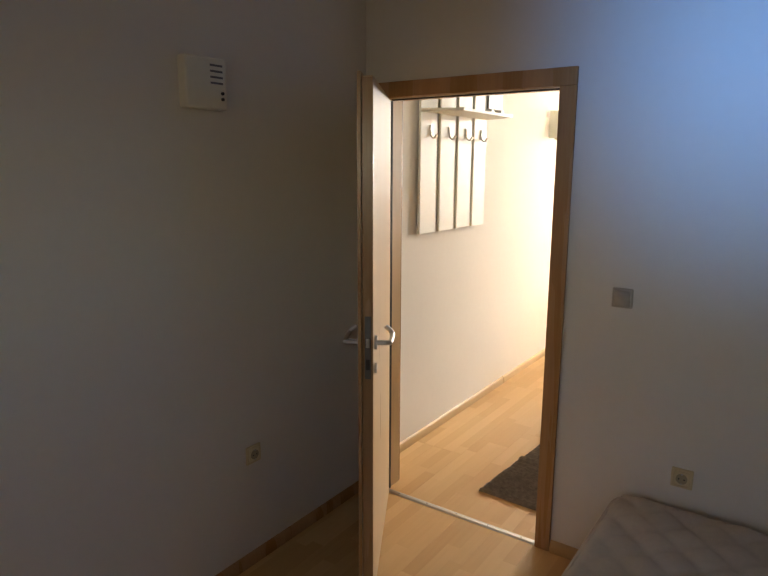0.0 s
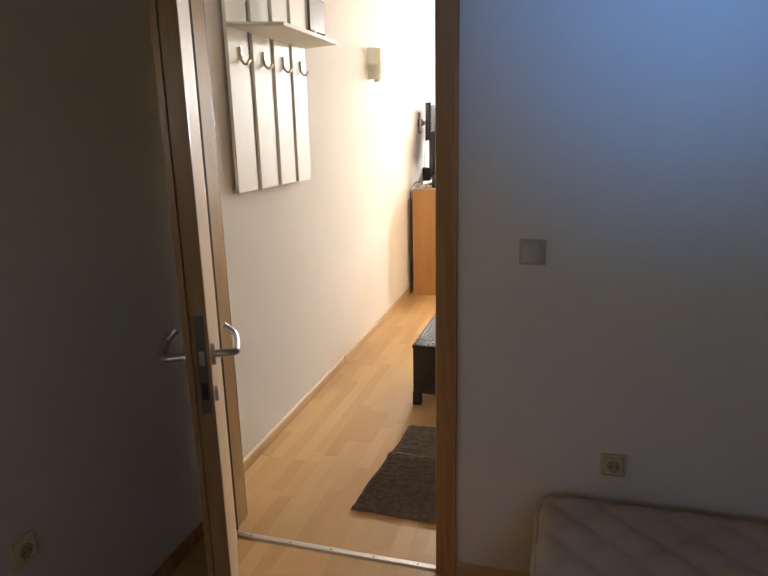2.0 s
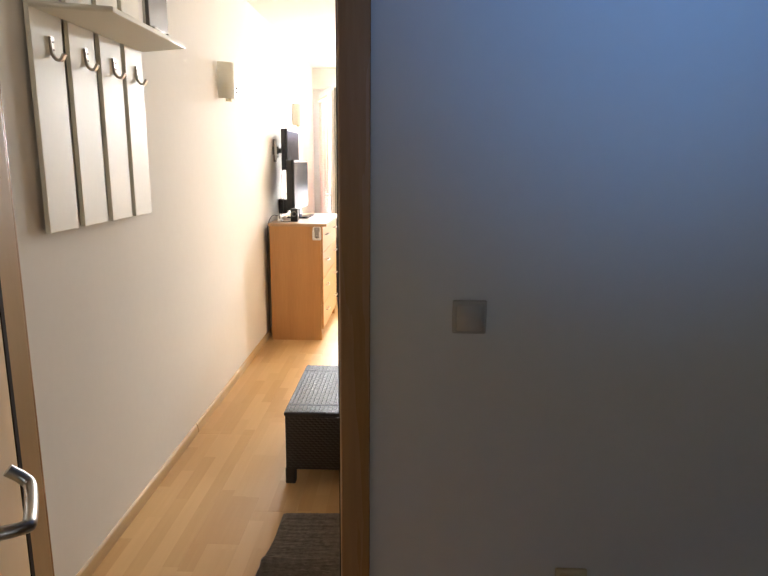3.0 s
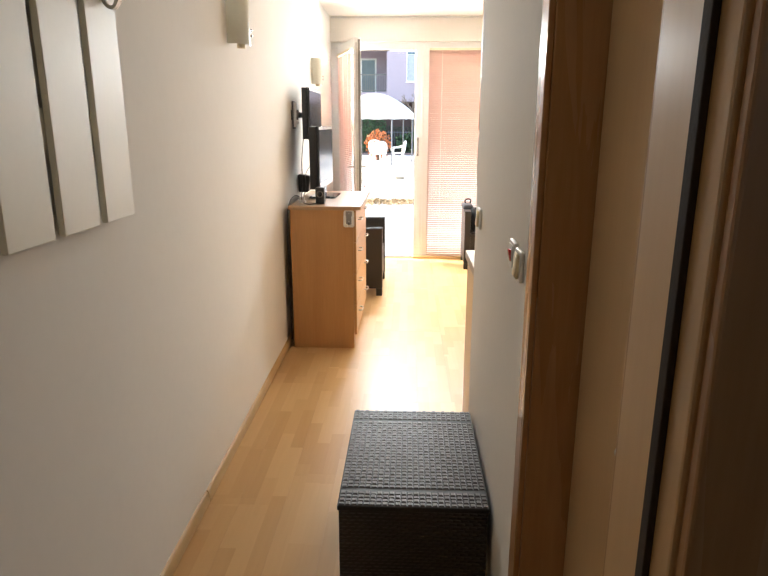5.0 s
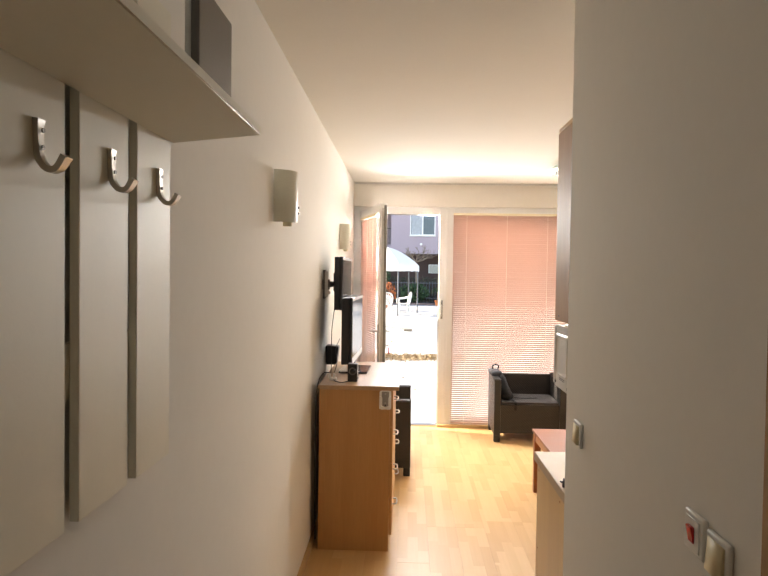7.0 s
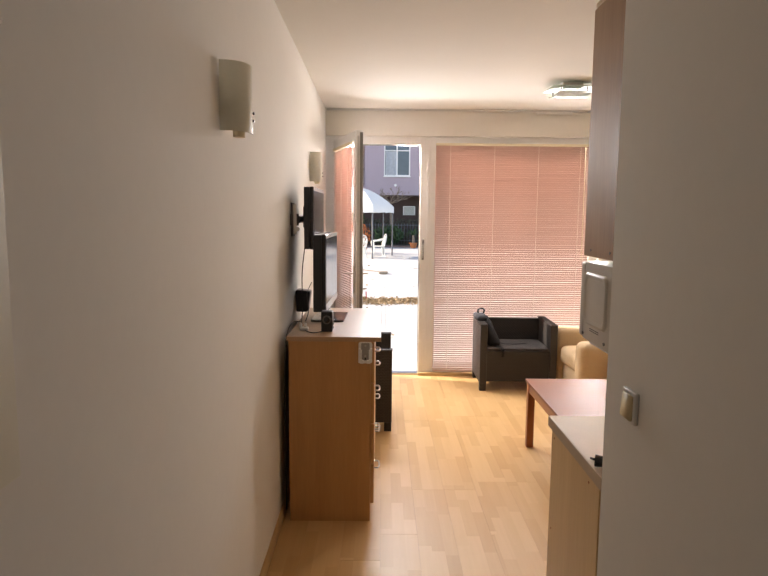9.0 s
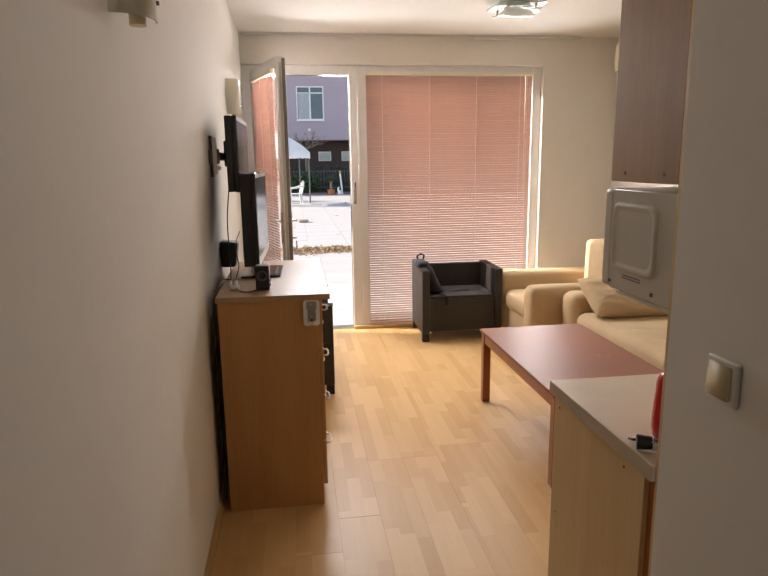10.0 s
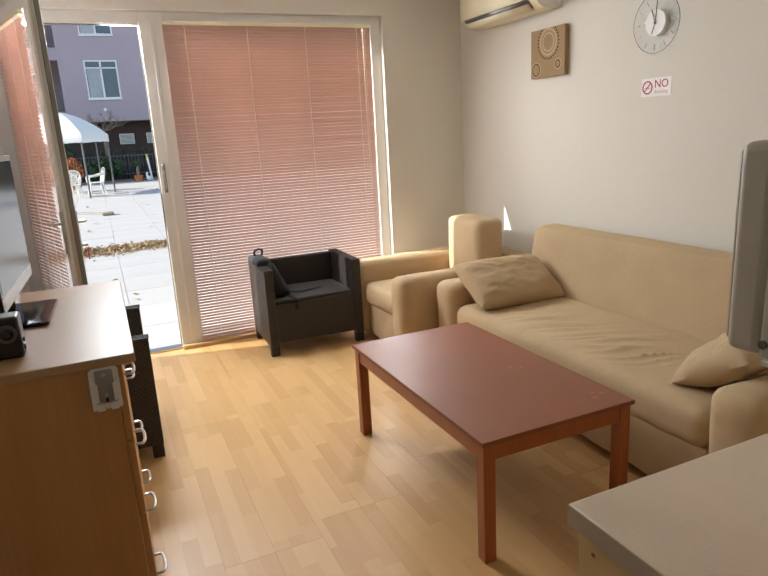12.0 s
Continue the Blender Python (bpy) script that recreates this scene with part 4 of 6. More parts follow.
    part("door", bm_box(x0 + 0.01, x1 - 0.11, y1, y1 + 0.006, z0 + 0.01, z1 - 0.01, 0.003), M_MICRO, m)
    for yy in (y0 + 0.03, y1 - 0.05):
        part("foot", bm_cyl(x0 + 0.04, yy, z0 - 0.012, 0.012, 0.013, seg=12), M_BLACK, m)
        part("foot", bm_cyl(x1 - 0.04, yy, z0 - 0.012, 0.012, 0.013, seg=12), M_BLACK, m)
    k = thing("microwave_bracket", 1.4, 2.3, 1.23, "white steel wall brackets under the microwave", "bracket")
    for xx in (x0 + 0.028, x1 - 0.052):
        part("arm", bm_box(xx, xx + 0.024, 2.286, 2.57, z0 - 0.02, z0 - 0.0125, 0.001), M_WHITE, k)
        part("wall_plate", bm_box(xx, xx + 0.024, 2.286, 2.2905, z0 - 0.1, z0 - 0.0205), M_WHITE, k)


kitchen()

# ---- bedroom ----
def bed():
    b = thing("bed_base", 2.3, -1.0, 0.0, "low brown wooden bed base under the mattress", "bed")
    part("frame", bm_box(1.44, 2.95, -2.0, -0.05, 0.06, 0.2, 0.01), M_FRAME, b)
    for xx in (1.46, 2.88):
        for yy in (-1.98, -0.12):
            part("leg", bm_box(xx, xx + 0.05, yy, yy + 0.05, 0, 0.06, 0.003), M_FRAME, b)
    m = thing("mattress", 2.2, -1.0, 0.2, "bare quilted pale mattress with piped edges on a low bed", "mattress")
    x0, x1, y0, y1, z0, z1 = 1.375, 2.95, -2.05, -0.03, 0.2, 0.4
    bm = bm_soft(x0, x1, y0, y1, z0, z1, 0.05, 0.014, 0.0, 0.003, 2)
    for v in bm.verts:
        if v.co.z > z1 - 0.03:
            u, w = (v.co.x + v.co.y) * 6.0, (v.co.x - v.co.y) * 6.0
            v.co.z += 0.026 * (abs(math.sin(math.pi * u)) * abs(math.sin(math.pi * w))) ** 0.3 - 0.008
    part("ticking", bm, M_MATTRESS, m)
    r = 0.1
    for zz in (z1 - 0.012, z0 + 0.012):
        pts = []
        for cx, cy, s in ((x1 - r, y1 - r, 0), (x0 + r, y1 - r, 90), (x0 + r, y0 + r, 180), (x1 - r, y0 + r, 270)):
            pts += [(cx + (r - 0.008) * math.cos(radians(s + 15 * k)), cy + (r - 0.008) * math.sin(radians(s + 15 * k)), zz) for k in range(7)]
        part("piping", bm_tube(pts + pts[:1], 0.008, 8), M_MATTRESS, m)


bed()
bw = thing("window_2", 2.1, -4.9, 1.4, "small white-framed bedroom window high in the back wall", "window", kind="structure")
for a in ((1.7, 1.76, 1.4, 2.2), (2.44, 2.5, 1.4, 2.2), (1.76, 2.44, 1.4, 1.46), (1.76, 2.44, 2.14, 2.2)):
    part("window_frame", bm_box(a[0], a[1], -5.0, -4.94, a[2], a[3], 0.003), M_PVC, bw)


# ---- hall things ----
def text_part(name, body, size, m, material, parent, label=""):
    """Lettering as a thin mesh, drawn in the local x-y plane of m."""
    cu = bpy.data.curves.new(name, "FONT")
    cu.body, cu.size, cu.extrude, cu.align_x, cu.align_y = body, size, 0.0004, "CENTER", "CENTER"
    tmp = new("lettering", cu)
    me = bpy.data.meshes.new_from_object(tmp.evaluated_get(bpy.context.evaluated_depsgraph_get()))
    bpy.data.objects.remove(tmp)
    me.materials.clear()
    me.materials.append(material)
    me.transform(m)
    ob = new(name, me)
    ob.parent = parent
    ob.matrix_parent_inverse = parent.matrix_basis.inverted() if parent.parent is None else Matrix()
    if label:
        ob["label"] = label
    return ob


def coat_rack():
    t = thing("coat_rack", 0.02, 0.99, 1.3, "cream lacquered wall coat rack with four boards, hooks and a shelf", "coat rack")
    for z in (1.5, 2.12):
        part("rail", bm_box(0.003, 0.016, 0.6, 1.37, z, z + 0.09, 0.001), M_RACK, t)
    for y0, y1 in ((0.575, 0.755), (0.797, 0.974), (1.015, 1.19), (1.228, 1.398)):
        b = part("board", bm_box(0.0165, 0.033, y0, y1, 1.3, 2.27, 0.002), M_RACK, t)
        yc, zc = (y0 + y1) / 2 + 0.012, 1.88
        bm = bmesh.new()
        pts = curve_points([(0.038, yc, zc + 0.04), (0.0365, yc, zc + 0.03), (0.037, yc, zc + 0.005), (0.04, yc, zc - 0.016), (0.052, yc, zc - 0.03), (0.066, yc, zc - 0.029), (0.078, yc, zc - 0.012)], 5)
        rows = []
        for i, p in enumerate(pts):
            w = 0.0095 - 0.0035 * math.sin(math.pi * i / (len(pts) - 1))
            d = (pts[min(i + 1, len(pts) - 1)] - pts[max(i - 1, 0)]).normalized()
            nn = Vector((d.z, 0, -d.x)) * 0.0045
            rows.append([bm.verts.new(p + Vector((0, sy * w, 0)) + s * nn) for sy, s in ((-1, -1), (1, -1), (1, 1), (-1, 1))])
        for a, c in zip(rows, rows[1:]):
            for k in range(4):
                bm.faces.new((a[k], a[(k + 1) % 4], c[(k + 1) % 4], c[k]))
        bm.faces.new(rows[0]), bm.faces.new(rows[-1])
        hk = part("hook", bm, M_STEEL, b, "brushed steel coat hook")
        for dz in (0.024, 0.0):
            part("screw", bm_cyl(0.043, yc, zc + dz, 0.0035, 0.002, "x", seg=10), M_DARK_STEEL, b)
    part("shelf", bm_prism([(0.034, 0.57), (0.034, 1.405), (0.253, 1.318), (0.253, 0.66)], "z", 1.99, 2.008, 0.002), M_RACK, t)
    f = thing("photo_frame", 0.2, 1.16, 2.008, "small dark grey photo frame on the coat rack shelf", "photo frame")
    part("frame", bm_box(0.195, 0.21, 1.06, 1.25, 2.03, 2.19, 0.003), M_DARK_STEEL, f)
    part("foot", bm_box(0.18, 0.225, 1.07, 1.1, 2.008, 2.03, 0.002), M_WHITE, f)
    part("foot", bm_box(0.18, 0.225, 1.21, 1.24, 2.008, 2.03, 0.002), M_WHITE, f)
    part("back_board", bm_box(0.183, 0.1945, 1.065, 1.245, 2.031, 2.185, 0.002), M_WHITE, f, "white back board")


coat_rack()


def wall_lamp(y, zb, h=0.22):
    x = left_x(y)
    t = thing("wall_lamp", x, y, zb, "unlit wall lamp with a curved frosted glass shade", "wall lamp", "wall lamps")
    part("wall_plate", bm_box(x, x + 0.02, y - 0.035, y + 0.04, zb + 0.05, zb + h - 0.05, 0.003), M_WHITE, t)
    bm = bmesh.new()
    prof = [(x + 0.004, y - 0.065), (x + 0.03, y - 0.062), (x + 0.058, y - 0.048), (x + 0.08, y - 0.018), (x + 0.088, y + 0.02), (x + 0.084, y + 0.05)]
    prof = curve_points([(a, b, 0) for a, b in prof], 5)
    last, rows = len(prof) - 1, 66
    grid = {}
    for j in range(rows + 1):
        v = j / rows
        tooth = (v - 0.36) / 0.065
        cut = 5.2 * (tooth % 1.0) if 0 <= tooth < 4 else 0.0     # four slanting notches in the free edge
        for i in range(last + 1):
            u = min(i, last - cut)
            k = min(int(u), last - 1)
            p = prof[k].lerp(prof[k + 1], u - k)
            d = (prof[k + 1] - prof[k]).normalized()
            nn = Vector((d.y, -d.x, 0)) * 0.0022
            for side in (1, -1):
                grid[side, i, j] = bm.verts.new((*(p + side * nn).xy, zb + h * v))
    for side in (1, -1):
        for i in range(last):
            for j in range(rows):
                bm.faces.new((grid[side, i, j], grid[side, i + 1, j], grid[side, i + 1, j + 1], grid[side, i, j + 1]))
    for i in range(last):
        for j in (0, rows):
            bm.faces.new((grid[1, i, j], grid[1, i + 1, j], grid[-1, i + 1, j], grid[-1, i, j]))
    for j in range(rows):
        for i in (0, last):
            bm.faces.new((grid[1, i, j], grid[1, i, j + 1], grid[-1, i, j + 1], grid[-1, i, j]))
    bmesh.ops.dissolve_degenerate(bm, dist=1e-6, edges=bm.edges)
    part("shade", bm, M_FROST, t, "curved frosted glass shade with a toothed edge")
    for k in range(2):
        part("shade_screw", bm_cyl(x + 0.082, y + 0.045, zb + 0.045 + 0.025 * k, 0.005, 0.012, "x", seg=12), M_DARK_STEEL, t)
    part("bulb_holder", bm_cyl(x + 0.05, y + 0.005, zb - 0.014, 0.02, 0.12, seg=18), M_CREAM, t, "pale bulb holder showing below the shade")


wall_lamp(2.72, 1.918)
wall_lamp(5.45, 1.9)


def wall_box(name, label, face, u, z, kind, size=0.078, material=M_WHITE, insert=M_IVORY):
    """A switch or socket on a wall. face: a pose that takes local x to the right, y up and z out of the wall."""
    t = thing(name, 0, 0, 0, label, "socket" if "socket" in name else "light switch")
    s = size / 2
    part("surround", bm_box(-s, s, -s, s, 0, 0.011, 0.004, 3), material, t)
    if kind == "switch":
        bm = bm_prism([(-0.03, 0.011), (0.03, 0.011), (0.03, 0.014), (-0.03, 0.019)], "x", -0.029, 0.029, 0.001)
        part("rocker", bm, insert, t)
    elif kind == "red":
        part("insert", bm_box(-0.028, 0.028, -0.03, 0.03, 0.011, 0.014, 0.002), material, t)
        part("rocker", bm_prism([(-0.016, 0.014), (0.016, 0.014), (0.016, 0.022), (-0.016, 0.016)], "x", -0.011, 0.011, 0.001), M_RED, t, "red illuminated-type rocker")
    else:
        part("insert", bm_box(-0.029, 0.029, -0.029, 0.029, 0.011, 0.0135, 0.004), insert, t)
        # The disc stands proud; its darker ivory paints the shade of the well.
        bm = bm_cyl(0, 0, 0.0136, 0.0205, 0.003, seg=32)
        part("well", bm, M_IVORY_SHADE, t, "round socket well with its shade put into a darker ivory")
        for dx in (-0.0095, 0.0095):
            part("pin_hole", bm_cyl(dx, 0, 0.0167, 0.003, 0.0006, seg=10), M_BLACK, t)
        for dy in (-0.0195, 0.0195):
            part("earth_clip", bm_box(-0.003, 0.003, dy - 0.002, dy + 0.002, 0.0136, 0.018), M_STEEL, t)
    t.matrix_basis = face
    return t


M_SURROUND = mat("greyed_switch_surround", (0.5, 0.455, 0.38), 0.5, vary=0.05, bump=0)
M_ROCKER = mat("greyed_switch_rocker", (0.58, 0.53, 0.45), 0.45, vary=0.04, bump=0)
M_IVORY_SHADE = mat("ivory_well_shade", (0.4, 0.34, 0.22), 0.45, vary=0.05, bump=0)
DOORWALL = lambda x, z: pose(x, 0.0, z, 90, 0, 0)
HALLWALL = lambda y, z: pose(1.12, y, z, 90, 0, -90)
wall_box("light_switch", "ivory light switch in a pale surround on the bedroom wall", DOORWALL(1.331, 1.189), 0, 0, "switch", material=M_SURROUND, insert=M_ROCKER)
wall_box("wall_socket", "ivory wall socket above the mattress", DOORWALL(1.605, 0.509), 0, 0, "socket", material=M_IVORY)
wall_box("wall_socket", "loose brownish wall socket low on the bedroom wall", pose(0.08, -0.81, 0.5, 90, 0, 90), 0, 0, "socket", material=M_IVORY, insert=M_CREAM)
wall_box("light_switch", "ivory light switch with a grey surround near the kitchen", HALLWALL(2.055, 1.2), 0, 0, "switch")
wall_box("boiler_switch", "white wall switch with a red rocker", HALLWALL(1.232, 1.222), 0, 0, "red")
wall_box("light_switch", "cream light switch with a grey surround by the hall door", HALLWALL(1.142, 1.215), 0, 0, "switch")

vb = thing("vent_box", 0.08, -0.99, 1.88, "cream plastic alarm box with slots on the bedroom wall", "alarm box")
part("case", bm_box(0.08, 0.125, -1.08, -0.9, 1.888, 2.064, 0.008, 3), M_RACK, vb)
for k in range(4):
    part("slot", bm_box(0.124, 0.1262, -0.975, -0.92, 1.975 + 0.02 * k, 1.982 + 0.02 * k), M_DARK_STEEL, vb)
for k in range(2):
    part("knob", bm_cyl(0.125, -0.925, 1.925 + 0.02 * k, 0.006, 0.006, "x", seg=12), M_BLACK, vb)


def rug():
    bm = bmesh.new()
    nx, ny = 44, 330
    c = [(0.602, 0.284), (1.07, 0.27), (1.085, 1.1), (0.665, 1.097)]
    g = []
    for j in range(ny + 1):
        v = j / ny
        row = []
        for i in range(nx + 1):
            u = i / nx
            x = (1 - v) * ((1 - u) * c[0][0] + u * c[1][0]) + v * ((1 - u) * c[3][0] + u * c[2][0])
            y = (1 - v) * ((1 - u) * c[0][1] + u * c[1][1]) + v * ((1 - u) * c[3][1] + u * c[2][1])
            wob = 0.01 * noise.noise(Vector((x * 5, y * 5, 1)))
            ridge = max(0.0, math.sin(2 * math.pi * (v * 52 + 0.35 * noise.noise(Vector((x * 7, y * 3, 4)))))) if v < 0.55 else 0.35 * max(0.0, math.sin(2 * math.pi * v * 75))
            fold = 0.016 * math.exp(-((v - 0.57 - 0.02 * math.sin(u * 5)) / 0.018) ** 2)
            edge = 0.0 if min(i, nx - i, j, ny - j) < 1 else 1.0
            curl = 0.02 * max(0, u - 0.85) / 0.15 * max(0, 0.12 - v) / 0.12
            z = 0.0025 + edge * (0.005 + 0.014 * ridge * (0.75 + 0.6 * noise.noise(Vector((x * 70, y * 30, 6)))) + 0.002 * noise.noise(Vector((x * 60, y * 60, 2)))) + fold + curl
            row.append(bm.verts.new((x + wob * (u in (0, 1)), y + wob * 0.5, z)))
        g.append(row)
    for a, b in zip(g, g[1:]):
        for k in range(nx):
            bm.faces.new((a[k], a[k + 1], b[k + 1], b[k]))
    r = bmesh.ops.extrude_face_region(bm, geom=bm.faces[:])
    for v in r["geom"]:
        if isinstance(v, bmesh.types.BMVert):
            v.co.z = 0.0005
    return solid("rug", bm, M_RUG, "rumpled grey-brown chenille rug on the hall floor", "rug")


rug()

# ---- on and by the chest ----
def television(name, label, x, y0, y1, z0, z1, deep):
    t = thing(name, x, (y0 + y1) / 2, z0, label, "television")
    part("casing", bm_box(x - deep, x - 0.012, y0 + 0.002, y1 - 0.002, z0 + 0.002, z1 - 0.002, 0.004, 3), M_BLACK, t)
    part("bezel", bm_box(x - 0.0118, x + 0.012, y0, y1, z0, z1, 0.006, 3), M_GLOSS_BLACK, t)
    part("screen", bm_box(x + 0.0118, x + 0.0128, y0 + 0.025, y1 - 0.025, z0 + 0.055, z1 - 0.025), M_SCREEN, t, "dark reflective screen")
    t.matrix_basis = pose(x, (y0 + y1) / 2, z0)
    part("chin", bm_box(x + 0.0121, x + 0.0135, y0 + 0.004, y1 - 0.004, z0 + 0.004, z0 + 0.045, 0.001), M_STEEL, t, "silver-grey lower trim")
    part("top_trim", bm_box(x + 0.0121, x + 0.0133, y0 + 0.006, y1 - 0.006, z1 - 0.023, z1 - 0.004, 0.0005), M_STEEL, t, "mirror-bright upper trim")
    return t


tv1 = television("television", "black flat television on a swivelling wall bracket", 0.112, 4.25, 4.8, 1.447, 1.812, 0.045)
part("brace", bm_box(0.03, 0.0668, 4.48, 4.56, 1.57, 1.7, 0.003), M_BLACK, tv1)
br = thing("tv_bracket", -0.03, 4.4, 1.6, "dark metal swivel bracket on the wall behind the television", "bracket")
part("wall_plate", bm_box(left_x(4.4), left_x(4.4) + 0.012, 4.34, 4.42, 1.52, 1.72, 0.003), M_DARK_STEEL, br)
part("arm", bm_box(left_x(4.4) + 0.0125, 0.03, 4.36, 4.52, 1.6, 1.64, 0.004), M_DARK_STEEL, br)
part("pivot", bm_cyl(0.0, 4.38, 1.585, 0.016, 0.07, seg=16), M_STEEL, br)
part("link", bm_box(-0.012, 0.012, 4.3125, 4.3595, 1.6, 1.64, 0.002), M_DARK_STEEL, br)
part("swivel_plate", bm_box(-0.026, 0.026, 4.3, 4.312, 1.585, 1.655, 0.004), M_DARK_STEEL, br)
part("upright", bm_box(-0.006, 0.014, 4.294, 4.2998, 1.535, 1.71, 0.003), M_STEEL, br, "bright steel upright")
part("knob", bm_cyl(0.022, 4.2998, 1.565, 0.012, -0.022, "y", seg=16), M_STEEL, br)
part("knob", bm_cyl(-0.005, 4.355, 1.565, 0.011, 0.02, "x", seg=14), M_STEEL, br)
tv2 = television("television", "black flat television on a glossy stand on the chest", 0.2, 4.09, 4.74, 1.1, 1.54, 0.06)
part("neck", bm_box(0.16, 0.2, 4.36, 4.47, 1.025, 1.115, 0.006), M_GLOSS_BLACK, tv2)
part("stand", bm_soft(0.1, 0.3, 4.25, 4.58, 1.017, 1.033, 0.008, 0.03), M_GLOSS_BLACK, tv2)
for o, a in ((tv1, -1), (tv2, -1.5)):
    o.matrix_basis = o.matrix_basis @ pose(0, 0, 0, 0, 0, a)
sp = thing("speaker", 0.22, 3.97, 1.017, "small black cube loudspeaker on the chest", "loudspeaker")
part("case", bm_box(0.19, 0.252, 3.94, 4.01, 1.017, 1.13, 0.008, 3), M_BLACK, sp)
part("cone_ring", bm_cyl(0.221, 3.94, 1.085, 0.024, -0.003, "y", seg=28), M_DARK_STEEL, sp)
part("cone", bm_cyl(0.221, 3.9372, 1.085, 0.018, -0.0015, "y", r2=0.008, seg=24), M_GLOSS_BLACK, sp)
for k in range(2):
    part("knob", bm_cyl(0.252, 3.965, 1.04 + 0.02 * k, 0.006, 0.005, "x", seg=12), M_DARK_STEEL, sp)
bx = thing("set_top_box", 0.02, 4.36, 1.1, "small black box fixed to the wall behind the television", "set-top box")
part("case", bm_prism([(-0.02, 1.04), (0.05, 1.04), (0.065, 1.165), (-0.025, 1.175)], "y", 4.5, 4.64, 0.004), M_BLACK, bx)
ps = thing("power_plugs", 0.09, 3.96, 1.017, "white mains plugs and adaptor lying on the chest", "power adaptor")
part("adaptor", bm_box(0.07, 0.115, 3.97, 4.015, 1.017, 1.035, 0.005), M_WHITE, ps)
for dx in (0.072, 0.1):
    part("plug", bm_cyl(dx, 3.99, 1.035, 0.009, 0.024, seg=14, r2=0.007), M_WHITE, ps)
cb = thing("cables", 0.06, 4.1, 1.017, "black cables hanging behind the televisions", "cable")
part("cable", bm_tube(curve_points([(0.06, 4.3, 1.455), (0.045, 4.29, 1.3), (0.055, 4.22, 1.12), (0.07, 4.05, 1.035)], 8), 0.003, 6), M_BLACK, cb)
part("cable", bm_tube(curve_points([(0.1, 4.0, 1.068), (0.11, 4.05, 1.12), (0.09, 4.16, 1.2), (0.1, 4.3, 1.25)], 8), 0.0025, 6), M_BLACK, cb)
part("cable", bm_tube(curve_points([(0.072, 3.985, 1.065), (0.04, 3.95, 1.07), (0.018, 3.88, 1.03), (0.01, 3.83, 0.92), (0.008, 3.815, 0.5), (0.012, 3.83, 0.06)], 8), 0.003, 6), M_BLACK, cb)
part("cable", bm_tube(curve_points([(0.21, 3.96, 1.021), (0.16, 3.9, 1.021), (0.12, 3.93, 1.021), (0.1, 3.97, 1.023)], 8), 0.0028, 6), M_BLACK, cb)
M_HOLDER = mat("grey_holder_shade", (0.34, 0.33, 0.31), 0.5, vary=0.05)
ho = thing("remote_holder", 0.435, 3.82, 0.88, "empty white plastic remote-control holder on the chest side", "holder")


def rounded(x0, x1, z0, z1, r, n=6):
    """The outline of a board with rounded corners."""
    out = []
    for cx, cz, a0 in ((x1 - r, z1 - r, 0), (x0 + r, z1 - r, 90), (x0 + r, z0 + r, 180), (x1 - r, z0 + r, 270)):
        out += [(cx + r * math.cos(radians(a0 + 90 * k / n)), cz + r * math.sin(radians(a0 + 90 * k / n))) for k in range(n + 1)]
    return out


part("back_plate", bm_prism(rounded(0.398, 0.47, 0.876, 0.99, 0.014), "y", 3.8145, 3.8195), M_WHITE, ho)
# A flat sheet whose grey paints the shade inside the white holder.
part("recess", bm_prism(rounded(0.412, 0.456, 0.892, 0.984, 0.006), "y", 3.8137, 3.8143), M_HOLDER, ho, "flat grey sheet standing in for the shade of the recess")
for x0, x1, l0, l1 in ((0.398, 0.407, 0.4072, 0.416), (0.461, 0.47, 0.452, 0.4608)):
    part("side_wall", bm_prism(rounded(x0, x1, 0.882, 0.958, 0.004), "y", 3.796, 3.8144), M_WHITE, ho)
    part("lip", bm_box(l0, l1, 3.796, 3.8, 0.902, 0.952, 0.0015), M_WHITE, ho)
for x0, x1 in ((0.4072, 0.4265), (0.4415, 0.4608)):
    part("tray", bm_prism([(x0, 0.878), (x1, 0.878), (x1, 0.893), (x0, 0.9)] if x0 < 0.43 else [(x0, 0.878), (x1, 0.878), (x1, 0.9), (x0, 0.893)], "y", 3.796, 3.8144), M_WHITE, ho)
for zz in (0.97, 0.915):
    part("screw", bm_cyl(0.434, 3.8136, zz, 0.005, -0.002, "y", seg=12), M_STEEL, ho)
part("slot", bm_box(0.431, 0.437, 3.813, 3.8136, 0.895, 0.906), M_BLACK, ho)

# ---- kitchen small things ----
to = thing("toaster", 1.33, 2.41, 0.915, "glossy red plastic two-slice toaster on the worktop", "toaster")
bm = bm_soft(1.2, 1.47, 2.296, 2.42, 0.919, 1.105, 0.036, 0.012)
for v in bm.verts:
    k = (v.co.z - 0.922) / 0.18
    v.co.x = 1.335 + (v.co.x - 1.335) * (1.02 - 0.07 * k * k)
    v.co.y = 2.358 + (v.co.y - 2.358) * (1.0 - 0.08 * k * k)
part("body", bm, M_RED, to)
for yy in (2.338, 2.378):
    part("slot", bm_box(1.25, 1.42, yy - 0.01, yy + 0.01, 1.1035, 1.1062), M_BLACK, to)
part("base", bm_box(1.215, 1.455, 2.308, 2.408, 0.915, 0.924, 0.003), M_BLACK, to)
pl = thing("mains_plug", 1.17, 2.35, 0.915, "black mains plug with its lead lying on the worktop", "plug")
bm = bm_cyl(0, 0, 0, 0.018, 0.034, "x", seg=18, r2=0.015)
